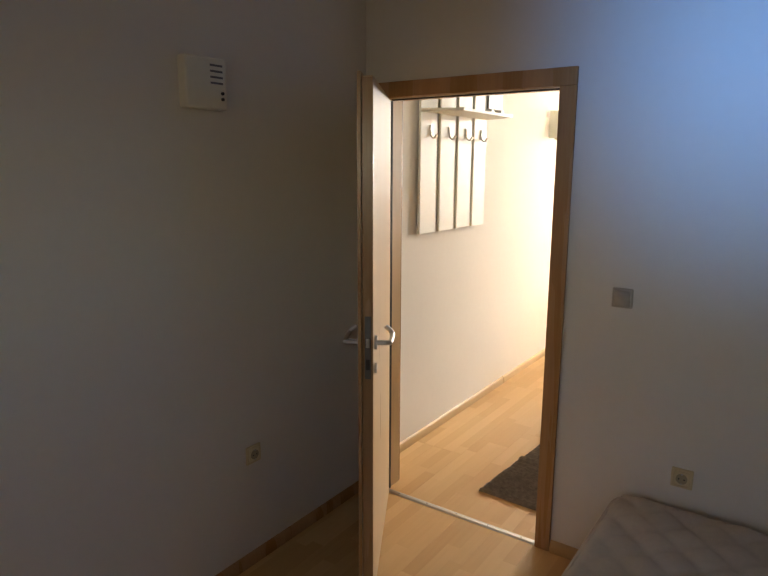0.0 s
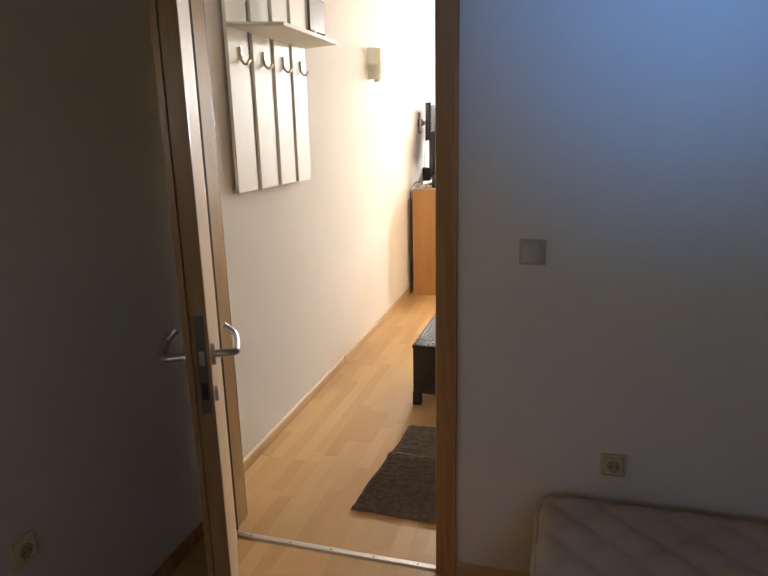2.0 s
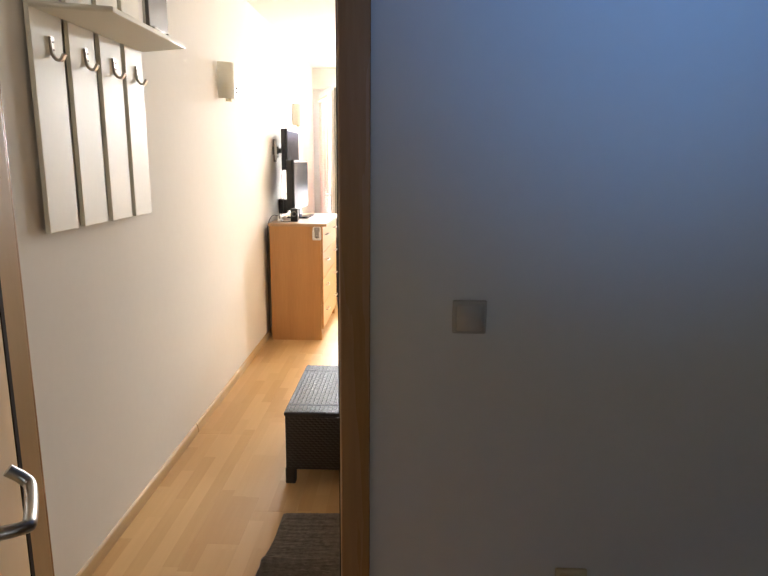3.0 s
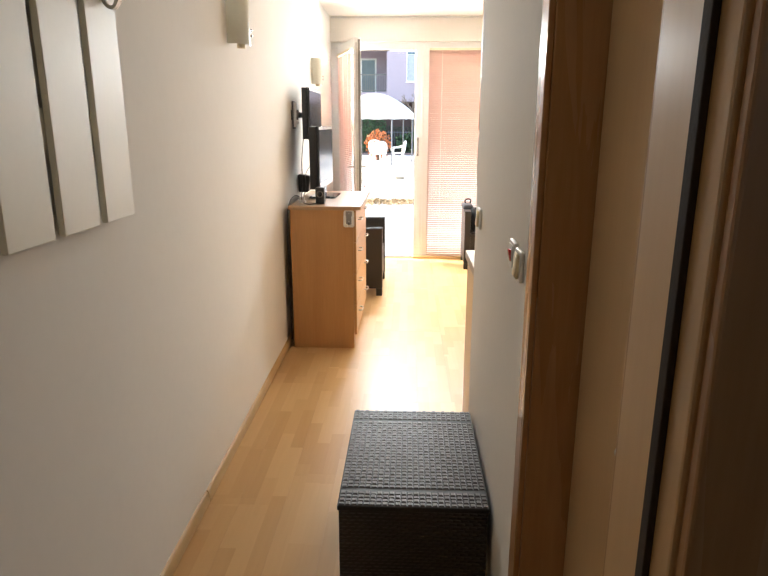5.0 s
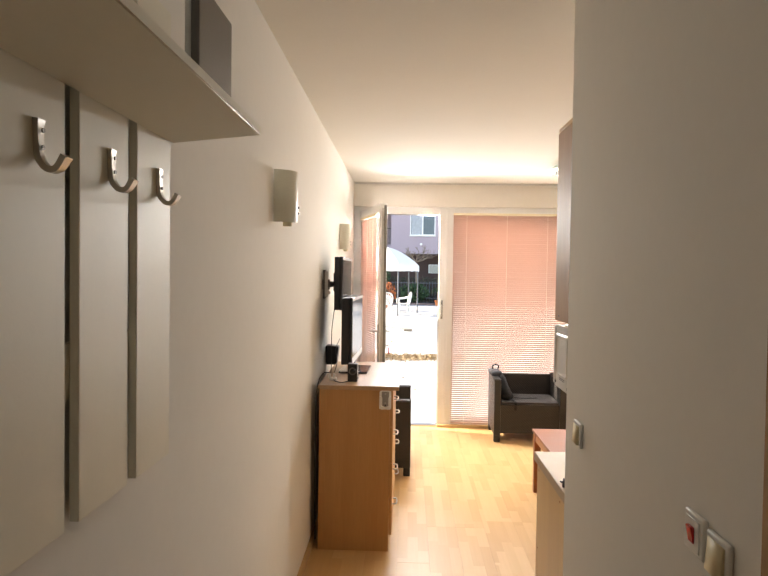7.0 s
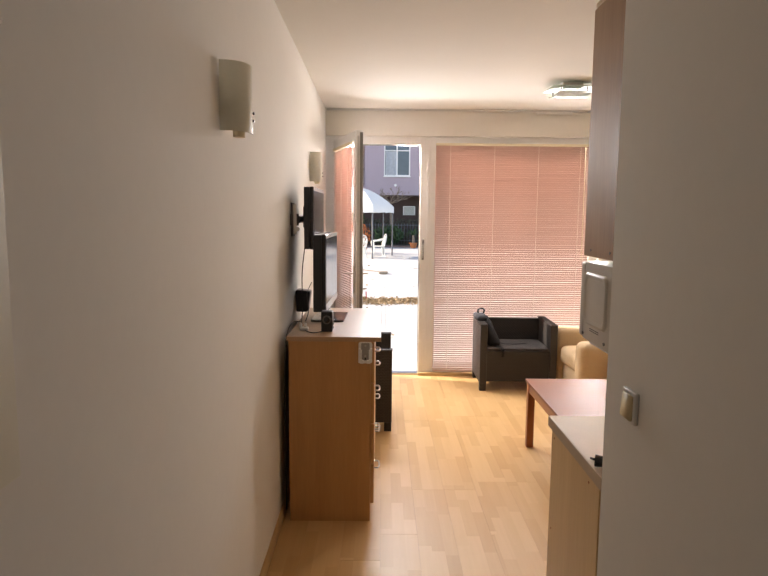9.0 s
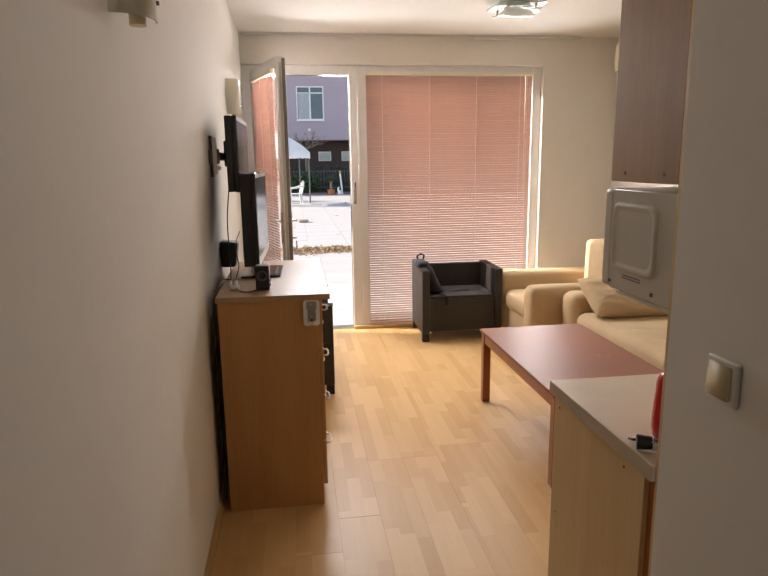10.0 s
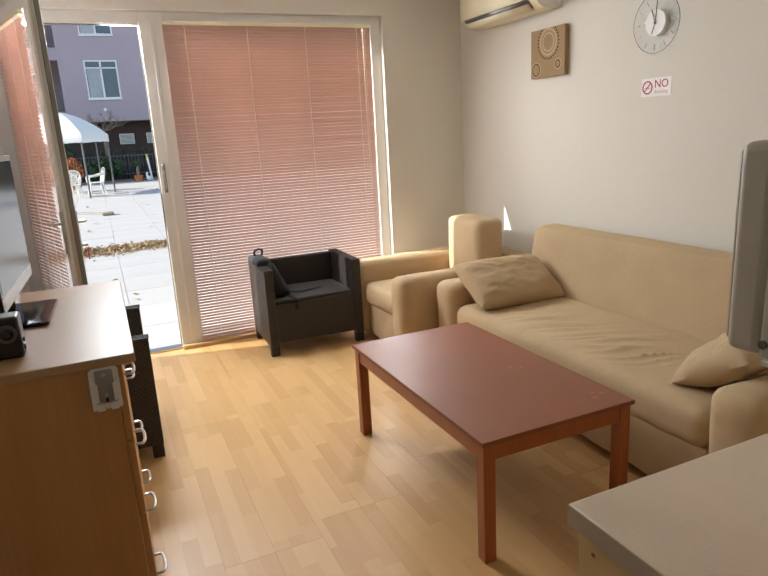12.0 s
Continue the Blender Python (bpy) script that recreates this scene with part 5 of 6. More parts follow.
bmesh.ops.transform(bm, matrix=pose(1.15, 2.37, 0.935, 0, 0, -25), verts=bm.verts)
part("body", bm, M_BLACK, pl)
for s in (-0.0095, 0.0095):
    part("pin", bm_tube([(1.172, 2.343, 0.935 + s), (1.19, 2.324, 0.935 + s)], 0.0024, 8), M_STEEL, pl)
part("lead", bm_tube(curve_points([(1.15, 2.38, 0.935), (1.148, 2.40, 0.93), (1.165, 2.41, 0.921), (1.215, 2.38, 0.921)], 6), 0.0035, 8), M_BLACK, pl)

# ---- on the right-hand wall and ceiling ----
M_DIAL = glass("thin_dial_glass", (0.9, 0.92, 0.92), 0.0, 1.06)
def clock():
    y, z = 4.838, 2.045
    t = thing("wall_clock", XR, y, z, "round clear glass wall clock with a silver centre", "clock")
    part("dial_glass", bm_cyl(XR - 0.03, y, z, 0.158, 0.004, "x", seg=64), M_DIAL, t).visible_shadow = False
    part("rim", bm_tube([(XR - 0.028, y + 0.158 * math.cos(a), z + 0.158 * math.sin(a)) for a in (2 * math.pi * k / 64 for k in range(65))], 0.0018, 6), M_DARK_STEEL, t)
    part("centre", bm_cyl(XR - 0.033, y, z, 0.068, 0.033, "x", seg=48), M_SILVER, t, "silver centre disc")
    for k in range(12):
        a = 2 * math.pi * k / 12
        c, s = math.cos(a), math.sin(a)
        part("hour_mark", bm_tube([(XR - 0.0312, y + 0.112 * c, z + 0.112 * s), (XR - 0.0312, y + 0.142 * c, z + 0.142 * s)], 0.0034, 6), M_WHITE, t)
    for L, a in ((0.075, 70), (0.12, 84), (0.06, 250)):
        part("pointer", bm_tube([(XR - 0.036, y, z), (XR - 0.036, y - L * math.cos(radians(a)) * -1 if a == 70 else y - L * math.cos(radians(a)), z + L * math.sin(radians(a)))], 0.0022, 6), M_DARK_STEEL, t)
    part("hub", bm_cyl(XR - 0.04, y, z, 0.006, 0.008, "x", seg=14), M_DARK_STEEL, t)


M_SILVER = mat("silver_disc", (0.82, 0.82, 0.8), 0.4, 0.0, vary=0.03, bump=0)
M_CRIMSON = mat("crimson_print", (0.5, 0.02, 0.09), 0.6, vary=0.03, bump=0)
M_PINK = mat("faded_pink_print", (0.62, 0.42, 0.45), 0.6, vary=0.03, bump=0)
clock()


def no_smoking_sign():
    y0, y1, z0, z1 = 4.735, 4.945, 1.657, 1.757
    t = thing("sign", XR, 4.84, z0, "small white NO Smoking wall sign with red print", "sign")
    part("plate", bm_box(XR - 0.003, XR, y0, y1, z0, z1, 0.001), mat("sign_white", (0.92, 0.91, 0.9), 0.3, vary=0.01, bump=0), t)
    yc, zc, r = 4.9, 1.707, 0.033
    part("ring", bm_tube([(XR - 0.0036, yc + r * math.cos(a), zc + r * math.sin(a)) for a in (2 * math.pi * k / 40 for k in range(41))], 0.0035, 6), M_CRIMSON, t)
    part("bar", bm_tube([(XR - 0.0036, yc + r * 0.7, zc - r * 0.7), (XR - 0.0036, yc - r * 0.7, zc + r * 0.7)], 0.003, 6), M_CRIMSON, t)
    part("cigarette", bm_box(XR - 0.0034, XR - 0.003, yc - 0.02, yc + 0.02, zc - 0.006, zc), M_PINK, t)
    m = pose(XR - 0.0034, 0, 0) @ Matrix(((0, 0, -1, 0), (-1, 0, 0, 0), (0, 1, 0, 0), (0, 0, 0, 1)))
    text_part("lettering", "NO", 0.062, Matrix.Translation((0, 4.802, 1.722)) @ m, M_CRIMSON, t, "dark red letters NO")
    text_part("lettering", "Smoking", 0.027, Matrix.Translation((0, 4.802, 1.681)) @ m, M_PINK, t, "faded pink letters Smoking")


no_smoking_sign()


def ring_part(parent, name, y, z, r, w, material, x, seg=40):
    bm = bmesh.new()
    o = [bm.verts.new((x, y + r * math.cos(2 * math.pi * k / seg), z + r * math.sin(2 * math.pi * k / seg))) for k in range(seg)]
    i = [bm.verts.new((x - 0.0004, y + (r - w) * math.cos(2 * math.pi * k / seg), z + (r - w) * math.sin(2 * math.pi * k / seg))) for k in range(seg)]
    for k in range(seg):
        bm.faces.new((o[k], o[(k + 1) % seg], i[(k + 1) % seg], i[k]))
    return part(name, bm, material, parent)


def canvas():
    y0, y1, z0, z1 = 5.578, 5.932, 1.85, 2.165
    t = thing("wall_picture", XR, 5.75, z0, "square brown canvas picture with ring patterns", "picture")
    tan = mat("tan_canvas", (0.36, 0.24, 0.13), 0.85, vary=0.06, bump=0.05, bump_scale=800)
    brown = mat("dark_brown_paint", (0.06, 0.032, 0.02), 0.8, vary=0.1)
    pale = mat("pale_sand_paint", (0.52, 0.4, 0.26), 0.8, vary=0.08)
    part("canvas", bm_box(XR - 0.035, XR, y0, y1, z0, z1, 0.002), tan, t)
    x = XR - 0.0354
    yc, zc = 5.745, 2.075
    ring_part(t, "painted_ring", yc, zc, 0.088, 0.012, pale, x)
    ring_part(t, "painted_ring", yc, zc, 0.062, 0.01, pale, x)
    ring_part(t, "painted_ring", yc, zc, 0.048, 0.047, tan, x)
    for k in range(30):
        a = 2 * math.pi * k / 30
        if zc + 0.107 * math.sin(a) < z1 - 0.006:
            part("painted_dot", bm_cyl(x, yc + 0.107 * math.cos(a), zc + 0.107 * math.sin(a), 0.0068, -0.0005, "x", seg=10), brown, t)
    for yy, zz, r in ((5.875, 1.905, 0.052), (5.645, 1.925, 0.036)):
        ring_part(t, "painted_ring", yy, zz, r, 0.006, pale, x)
        ring_part(t, "painted_ring", yy, zz, r - 0.01, 0.006, brown, x)


canvas()


def air_conditioner():
    t = thing("air_conditioner", XR, 6.1, 2.27, "cream split air conditioner high on the wall", "air conditioner")
    y0, y1 = 5.66, 6.56
    prof = [(XR, 2.575), (3.27, 2.575), (3.225, 2.56), (3.215, 2.4), (3.225, 2.34), (3.28, 2.285), (3.36, 2.27), (XR, 2.28)]
    part("case", bm_prism(prof, "y", y0, y1, 0.006), M_CREAM, t)
    part("end_cap", bm_prism(prof, "y", y0 - 0.006, y0 - 0.0005, 0.002), M_WHITE, t, "paler end cap")
    part("outlet", bm_prism([(3.226, 2.336), (3.276, 2.288), (3.272, 2.284), (3.221, 2.333)], "y", y0 + 0.08, y1 - 0.04), M_DARK_STEEL, t, "dark air slot")
    part("flap", bm_prism([(3.245, 2.312), (3.29, 2.276), (3.286, 2.27), (3.238, 2.306)], "y", y0 + 0.09, y1 - 0.05, 0.001), M_CREAM, t)
    for k in range(4):
        part("vent_slit", bm_box(3.24 + 0.008 * k, 3.244 + 0.008 * k, y0 - 0.0075, y0 - 0.006, 2.33, 2.37), M_DARK_STEEL, t)
    for k in range(3):
        part("indicator", bm_box(3.2185, 3.222, y0 + 0.06 + 0.018 * k, y0 + 0.07 + 0.018 * k, 2.36, 2.37), M_DARK_STEEL, t)


air_conditioner()


def ceiling_lamp():
    x, y, z = 1.99, 5.66, CEIL
    t = thing("ceiling_lamp", x, y, z - 0.1, "square ceiling lamp of greenish glass sheets on a white plate", "ceiling lamp")
    part("base_plate", bm_box(x - 0.08, x + 0.08, y - 0.08, y + 0.08, z - 0.03, z, 0.004), M_WHITE, t)
    part("glass_sheet", bm_box(x - 0.17, x + 0.17, y - 0.15, y + 0.15, z - 0.044, z - 0.038, 0.001), M_FROST_GREEN, t)
    bm = bmesh.new()
    rows = []
    for k in range(17):
        a = radians(-50 + 100 * k / 16)
        rows.append([bm.verts.new((x + sx, y + 0.15 * math.sin(a) / math.sin(radians(50)), z - 0.05 - 0.05 * math.cos(a) + dz)) for sx, dz in ((-0.13, 0), (0.13, 0), (0.13, 0.004), (-0.13, 0.004))])
    for a, b in zip(rows, rows[1:]):
        for k in range(4):
            bm.faces.new((a[k], a[(k + 1) % 4], b[(k + 1) % 4], b[k]))
    bm.faces.new(rows[0]), bm.faces.new(rows[-1])
    part("curved_glass", bm, M_FROST_GREEN, t, "curved frosted glass")
    for dx in (-0.1, 0.1):
        for dy in (-0.12, 0.12):
            part("clip", bm_cyl(x + dx, y + dy, z - 0.088, 0.006, 0.05, seg=12), M_STEEL, t)


M_FROST_GREEN = mat("greenish_frosted_glass", (0.62, 0.7, 0.62), 0.15, vary=0.04, bump=0, trans=0.45)
ceiling_lamp()


# ---- on the armchair and the floor ----
def bag():
    t = thing("backpack", 1.5, 6.7, 0.4, "black cloth bag with loose straps hung over the rattan chair arm", "bag")
    cloth = mat("black_bag_cloth", (0.007, 0.007, 0.009), 0.9, vary=0.25, bump=0.1, bump_scale=400)
    grey = mat("grey_bag_cloth", (0.045, 0.045, 0.055), 0.85, vary=0.2)
    bm = bm_soft(1.52, 1.66, 6.45, 6.84, 0.41, 0.66, 0.06, 0.02, 0, 0.018, 3, 8)
    for v in bm.verts:
        k = (v.co.z - 0.41) / 0.25
        v.co.x = 1.52 + (v.co.x - 1.52) * (1.2 - 0.75 * k)
        v.co.y += 0.09 * k
    part("body", bm, cloth, t)
    bm = bm_soft(1.45, 1.56, 6.58, 6.86, 0.628, 0.69, 0.03, 0.015, 0, 0.012, 7, 9)
    part("flap", bm, grey, t, "grey cloth flap over the arm")
    part("loop", bm_tube(curve_points([(1.49, 6.76, 0.68), (1.485, 6.76, 0.72), (1.52, 6.77, 0.735), (1.55, 6.78, 0.72), (1.545, 6.79, 0.685)], 6), 0.008, 8), cloth, t)
    def strap(pts):
        P = curve_points(pts, 8)
        b = bmesh.new()
        rows = []
        for i, p in enumerate(P):
            d = (P[min(i + 1, len(P) - 1)] - P[max(i - 1, 0)]).normalized()
            s = d.cross(Vector((0, 0, 1)))
            s = s.normalized() * 0.012 if s.length > 0.1 else Vector((0.012, 0, 0))
            n = d.cross(s).normalized() * 0.0015
            rows.append([b.verts.new(p + q) for q in (s + n, -s + n, -s - n, s - n)])
        for a, c in zip(rows, rows[1:]):
            for k in range(4):
                b.faces.new((a[k], a[(k + 1) % 4], c[(k + 1) % 4], c[k]))
        b.faces.new(rows[0]), b.faces.new(rows[-1])
        part("strap", b, cloth, t)
    strap([(1.64, 6.55, 0.44), (1.72, 6.52, 0.43), (1.82, 6.56, 0.42), (1.93, 6.6, 0.418)])
    strap([(1.62, 6.47, 0.43), (1.66, 6.41, 0.418), (1.67, 6.376, 0.4), (1.668, 6.372, 0.33)])


bag()


def sandal(x, y, turn):
    t = thing("sandal", x, y, 0, "dark rubber sandal on the floor between the armchairs", "sandal", "pair of sandals")
    bm = bm_soft(-0.045, 0.045, -0.125, 0.125, 0, 0.022, 0.02, 0.02)
    for v in bm.verts:
        v.co.x *= 0.8 + 0.25 * math.sin((v.co.y + 0.125) * 9)
    part("sole", bm, M_RATTAN_TOP, t)
    part("strap", bm_tube(curve_points([(-0.04, 0.03, 0.015), (-0.025, 0.04, 0.055), (0.025, 0.04, 0.055), (0.04, 0.03, 0.015)], 6), 0.012, 8), M_BLACK, t)
    t.matrix_basis = pose(x, y, 0.0, 0, 0, turn)


sandal(2.235, 6.72, 15)
sandal(2.24, 6.5, -12)


# ---- outside ----
def building():
    h = thing("apartment_building", 2.0, 42.0, -0.03, "lilac rendered apartment block with a dark brown ground floor", "building")
    wins = [(0.66, 2.2, 3.95, 5.8), (0.66, 2.2, 6.98, 8.83)]
    bm = bmesh.new()
    def row(z0, z1, holes):
        at = -20.0
        for a, b, c, d in holes:
            bm_box(at, a, 38.0, 38.3, z0, z1, bm=bm)
            bm_box(a, b, 38.0, 38.3, z0, c, bm=bm)
            bm_box(a, b, 38.0, 38.3, d, z1, bm=bm)
            at = b
        bm_box(at, 25.0, 38.0, 38.3, z0, z1, bm=bm)
    row(2.84, 6.1, [(-4.5, -0.48, 3.37, 5.8), wins[0]])
    row(6.1, 9.2, [(-4.5, -0.48, 6.37, 8.83), wins[1]])
    row(9.2, 10.5, [])
    part("wall", bm, M_LILAC, h, smooth=False)
    part("wall", bm_box(-20, 25, 39.0, 39.3, -0.03, 2.8), M_BROWN_RENDER, h, "dark brown recessed ground floor wall", smooth=False)
    part("soffit", bm_box(-20, 25, 38.0, 45, 2.79, 2.839), M_BROWN_RENDER, h, smooth=False)
    part("roof", bm_box(-20.2, 25.2, 37.8, 50, 10.5, 10.8), M_BROWN_RENDER, h, smooth=False)
    part("wall", bm_box(-20, 25, 40.5, 40.7, 2.84, 10.5), M_LILAC, h, "lilac wall behind the balconies", smooth=False)
    for a, b, c, d in wins:
        w = part("window", bm_box(a - 0.03, b + 0.03, 37.93, 38.0, c - 0.06, c - 0.001, 0.01), M_PVC, h, "white two-light window with a net curtain")
        for q in ((a, a + 0.07, c, d), (b - 0.07, b, c, d), (a + 0.07, b - 0.07, c, c + 0.07), (a + 0.07, b - 0.07, d - 0.07, d), (a + 0.72, a + 0.8, c + 0.07, d - 0.07), (a + 0.07, b - 0.07, d - 0.4, d - 0.34)):
            part("frame", bm_box(q[0], q[1], 38.02, 38.1, q[2], q[3]), M_PVC, w)
        part("pane", bm_box(a + 0.07, b - 0.07, 38.055, 38.065, c + 0.07, d - 0.07), M_WINDOW_DARK, w, smooth=False)
        bm = bmesh.new()
        rows = []
        for k in range(30):
            x = a + 0.1 + 0.62 * k / 29
            rows.append([bm.verts.new((x, 38.03 + 0.012 * math.sin(k * 1.9) - 0.0, z)) for z in (c + 0.08, d - 0.42)])
        for p, q in zip(rows, rows[1:]):
            bm.faces.new((p[0], q[0], q[1], p[1]))
        part("curtain", bm, M_NET, w, "white net curtain")
    for z in (3.37, 6.37):
        bal = part("balcony", bm_box(-4.5, -0.49, 38.301, 40.49, z - 0.1, z, 0.01), M_LILAC, h, "recessed balcony with a dark railing")
        part("rail", bm_box(-4.5, -0.5, 38.0, 38.04, z + 0.95, z + 1.0), M_DARK_STEEL, bal)
        part("rail", bm_box(-4.5, -0.5, 38.0, 38.04, z + 0.08, z + 0.12), M_DARK_STEEL, bal)
        for k in range(38):
            part("baluster", bm_box(-4.48 + 0.106 * k, -4.462 + 0.106 * k, 38.01, 38.03, z + 0.12, z + 0.95), M_DARK_STEEL, bal)
        part("balcony_door", bm_box(-2.2, -1.2, 40.42, 40.5, z, z + 2.1), M_PVC, bal)
        part("balcony_door_glass", bm_box(-2.1, -1.3, 40.41, 40.419, z + 0.1, z + 2.0), M_WINDOW_DARK, bal)
    for a in (1.84, 3.2):
        v = part("vent", bm_box(a, a + 0.74, 38.95, 39.0, 1.67, 2.21, 0.01), M_PVC, h, "pale framed ventilation grille")
        for k in range(7):
            part("louvre", bm_box(a + 0.05, a + 0.69, 38.925, 38.955, 1.72 + 0.066 * k, 1.755 + 0.066 * k), M_LOUVRE, v)
    part("fixing", bm_cyl(1.34, 37.97, 3.42, 0.08, 0.03, "y", seg=16), M_PVC, h)


M_WINDOW_DARK = mat("window_reflection_glass", (0.09, 0.12, 0.15), 0.08, vary=0.1, bump=0)
M_NET = mat("net_curtain", (0.6, 0.62, 0.65), 0.9, vary=0.15, coarse=8, trans=0.3)
M_LOUVRE = mat("vent_louvre", (0.33, 0.32, 0.27), 0.6, vary=0.1)
building()


# ---- outside things ----
M_CANVAS = mat("white_canopy_cloth", (0.78, 0.78, 0.76), 0.8, vary=0.04, trans=0.25)
M_POLE = mat("grey_pole", (0.14, 0.14, 0.15), 0.45, 0.4, vary=0.1)
M_RESIN = mat("white_resin", (0.75, 0.74, 0.68), 0.5, vary=0.04, bump=0)
M_LEAF_DRY = mat("dry_leaf", (0.40, 0.28, 0.15), 0.85, vary=0.45, coarse=9, fine=60, trans=0.15)
M_LEAF_RED = mat("orange_leaf", (0.42, 0.13, 0.04), 0.7, vary=0.35, coarse=5, trans=0.25)
M_LEAF_GREEN = mat("dark_green_leaf", (0.045, 0.085, 0.03), 0.6, vary=0.4, coarse=4, trans=0.2)
M_TWIG = mat("grey_brown_twig", (0.10, 0.075, 0.055), 0.9, vary=0.25)
M_BARK = mat("pale_bark", (0.22, 0.17, 0.13), 0.9, vary=0.3, coarse=8)
M_TERRACOTTA = mat("orange_terracotta", (0.5, 0.16, 0.05), 0.7, vary=0.12)
M_KERB = mat("kerb_stone", (0.22, 0.15, 0.13), 0.9, vary=0.15)
M_SOIL = mat("dark_soil", (0.05, 0.04, 0.03), 1.0, vary=0.3)


def gazebo():
    t = thing("gazebo", -1.0, 26.0, -0.03, "white-canopied garden gazebo on thin grey poles", "gazebo")
    a, c = Vector((0.18, 24.75)), Vector((0.985, 26.97))
    side = c - a
    perp = Vector((-side.y, side.x))
    base = [a, c, c + perp, a + perp]
    ctr = (a + c + perp / 2 + perp / 2) / 2
    ctr = (base[0] + base[2]) / 2
    for p in base:
        part("pole", bm_tube([(p.x, p.y, -0.03), (p.x, p.y, 1.95)], 0.03, 10), M_POLE, t)
    q = c + (ctr - c) * 0.12
    part("pole", bm_tube([(q.x - 0.2, q.y + 0.3, -0.03), (q.x - 0.2, q.y + 0.3, 1.95)], 0.025, 10), M_POLE, t)
    bm = bmesh.new()
    n, prev = 8, None
    over = [ctr + (p - ctr) * 1.04 for p in base]
    rim = []
    for i in range(4):
        for k in range(n):
            rim.append(over[i] + (over[(i + 1) % 4] - over[i]) * k / n)
    levels = []
    for s in range(9):
        f = 1 - s / 8
        z = 1.99 + 0.78 * math.sin(radians(90 * s / 8)) ** 0.9
        levels.append([bm.verts.new((*(ctr + (p - ctr) * max(f, 0.03)), z - 0.05 * math.sin(math.pi * (i % n) / n) * f)) for i, p in enumerate(rim)])
    m = len(rim)
    low = [bm.verts.new((*p, 1.76 + 0.02 * math.sin(i * 2.2))) for i, p in enumerate(rim)]
    levels = [low] + levels
    for u, v in zip(levels, levels[1:]):
        for i in range(m):
            bm.faces.new((u[i], u[(i + 1) % m], v[(i + 1) % m], v[i]))
    bm.faces.new(levels[-1])
    part("canopy", bm, M_CANVAS, t, "domed white cloth canopy with a valance")


gazebo()


def resin_chair():
    """Facing -y."""
    t = thing("garden_chair", 0, 0, 0, "white moulded resin garden chair with a lattice back", "garden chair", "garden chairs")
    part("seat", bm_soft(-0.24, 0.24, -0.22, 0.22, 0.4, 0.435, 0.015, 0.06), M_RESIN, t)
    for sx in (-1, 1):
        for sy in (-1, 1):
            part("leg", bm_tube([(sx * 0.21, sy * 0.19, 0.42), (sx * 0.25, sy * 0.25, 0)], [0.03, 0.022], 8), M_RESIN, t)
        part("arm", bm_tube(curve_points([(sx * 0.26, -0.22, 0.42), (sx * 0.29, -0.22, 0.62), (sx * 0.29, 0.05, 0.66), (sx * 0.25, 0.24, 0.72)], 5), 0.025, 8), M_RESIN, t)
    part("back_rim", bm_tube(curve_points([(-0.24, 0.21, 0.42), (-0.27, 0.27, 0.7), (-0.16, 0.31, 0.88), (0.16, 0.31, 0.88), (0.27, 0.27, 0.7), (0.24, 0.21, 0.42)], 6), 0.025, 8), M_RESIN, t)
    for k in range(-3, 4):
        for s in (-1, 1):
            x0 = 0.07 * k
            part("lattice_bar", bm_tube([(max(-0.23, min(0.23, x0 - s * 0.12)), 0.225, 0.46), (max(-0.22, min(0.22, x0 + s * 0.12)), 0.3, 0.85)], 0.011, 5), M_RESIN, t)
    return t


rc = resin_chair()
copy_thing(rc, pose(-0.35, 25.6, -0.03, 0, 0, 190))
copy_thing(rc, pose(-0.55, 27.4, -0.03, 0, 0, 20))
rc.matrix_basis = pose(0.4, 26.3, -0.03, 0, 0, -80)


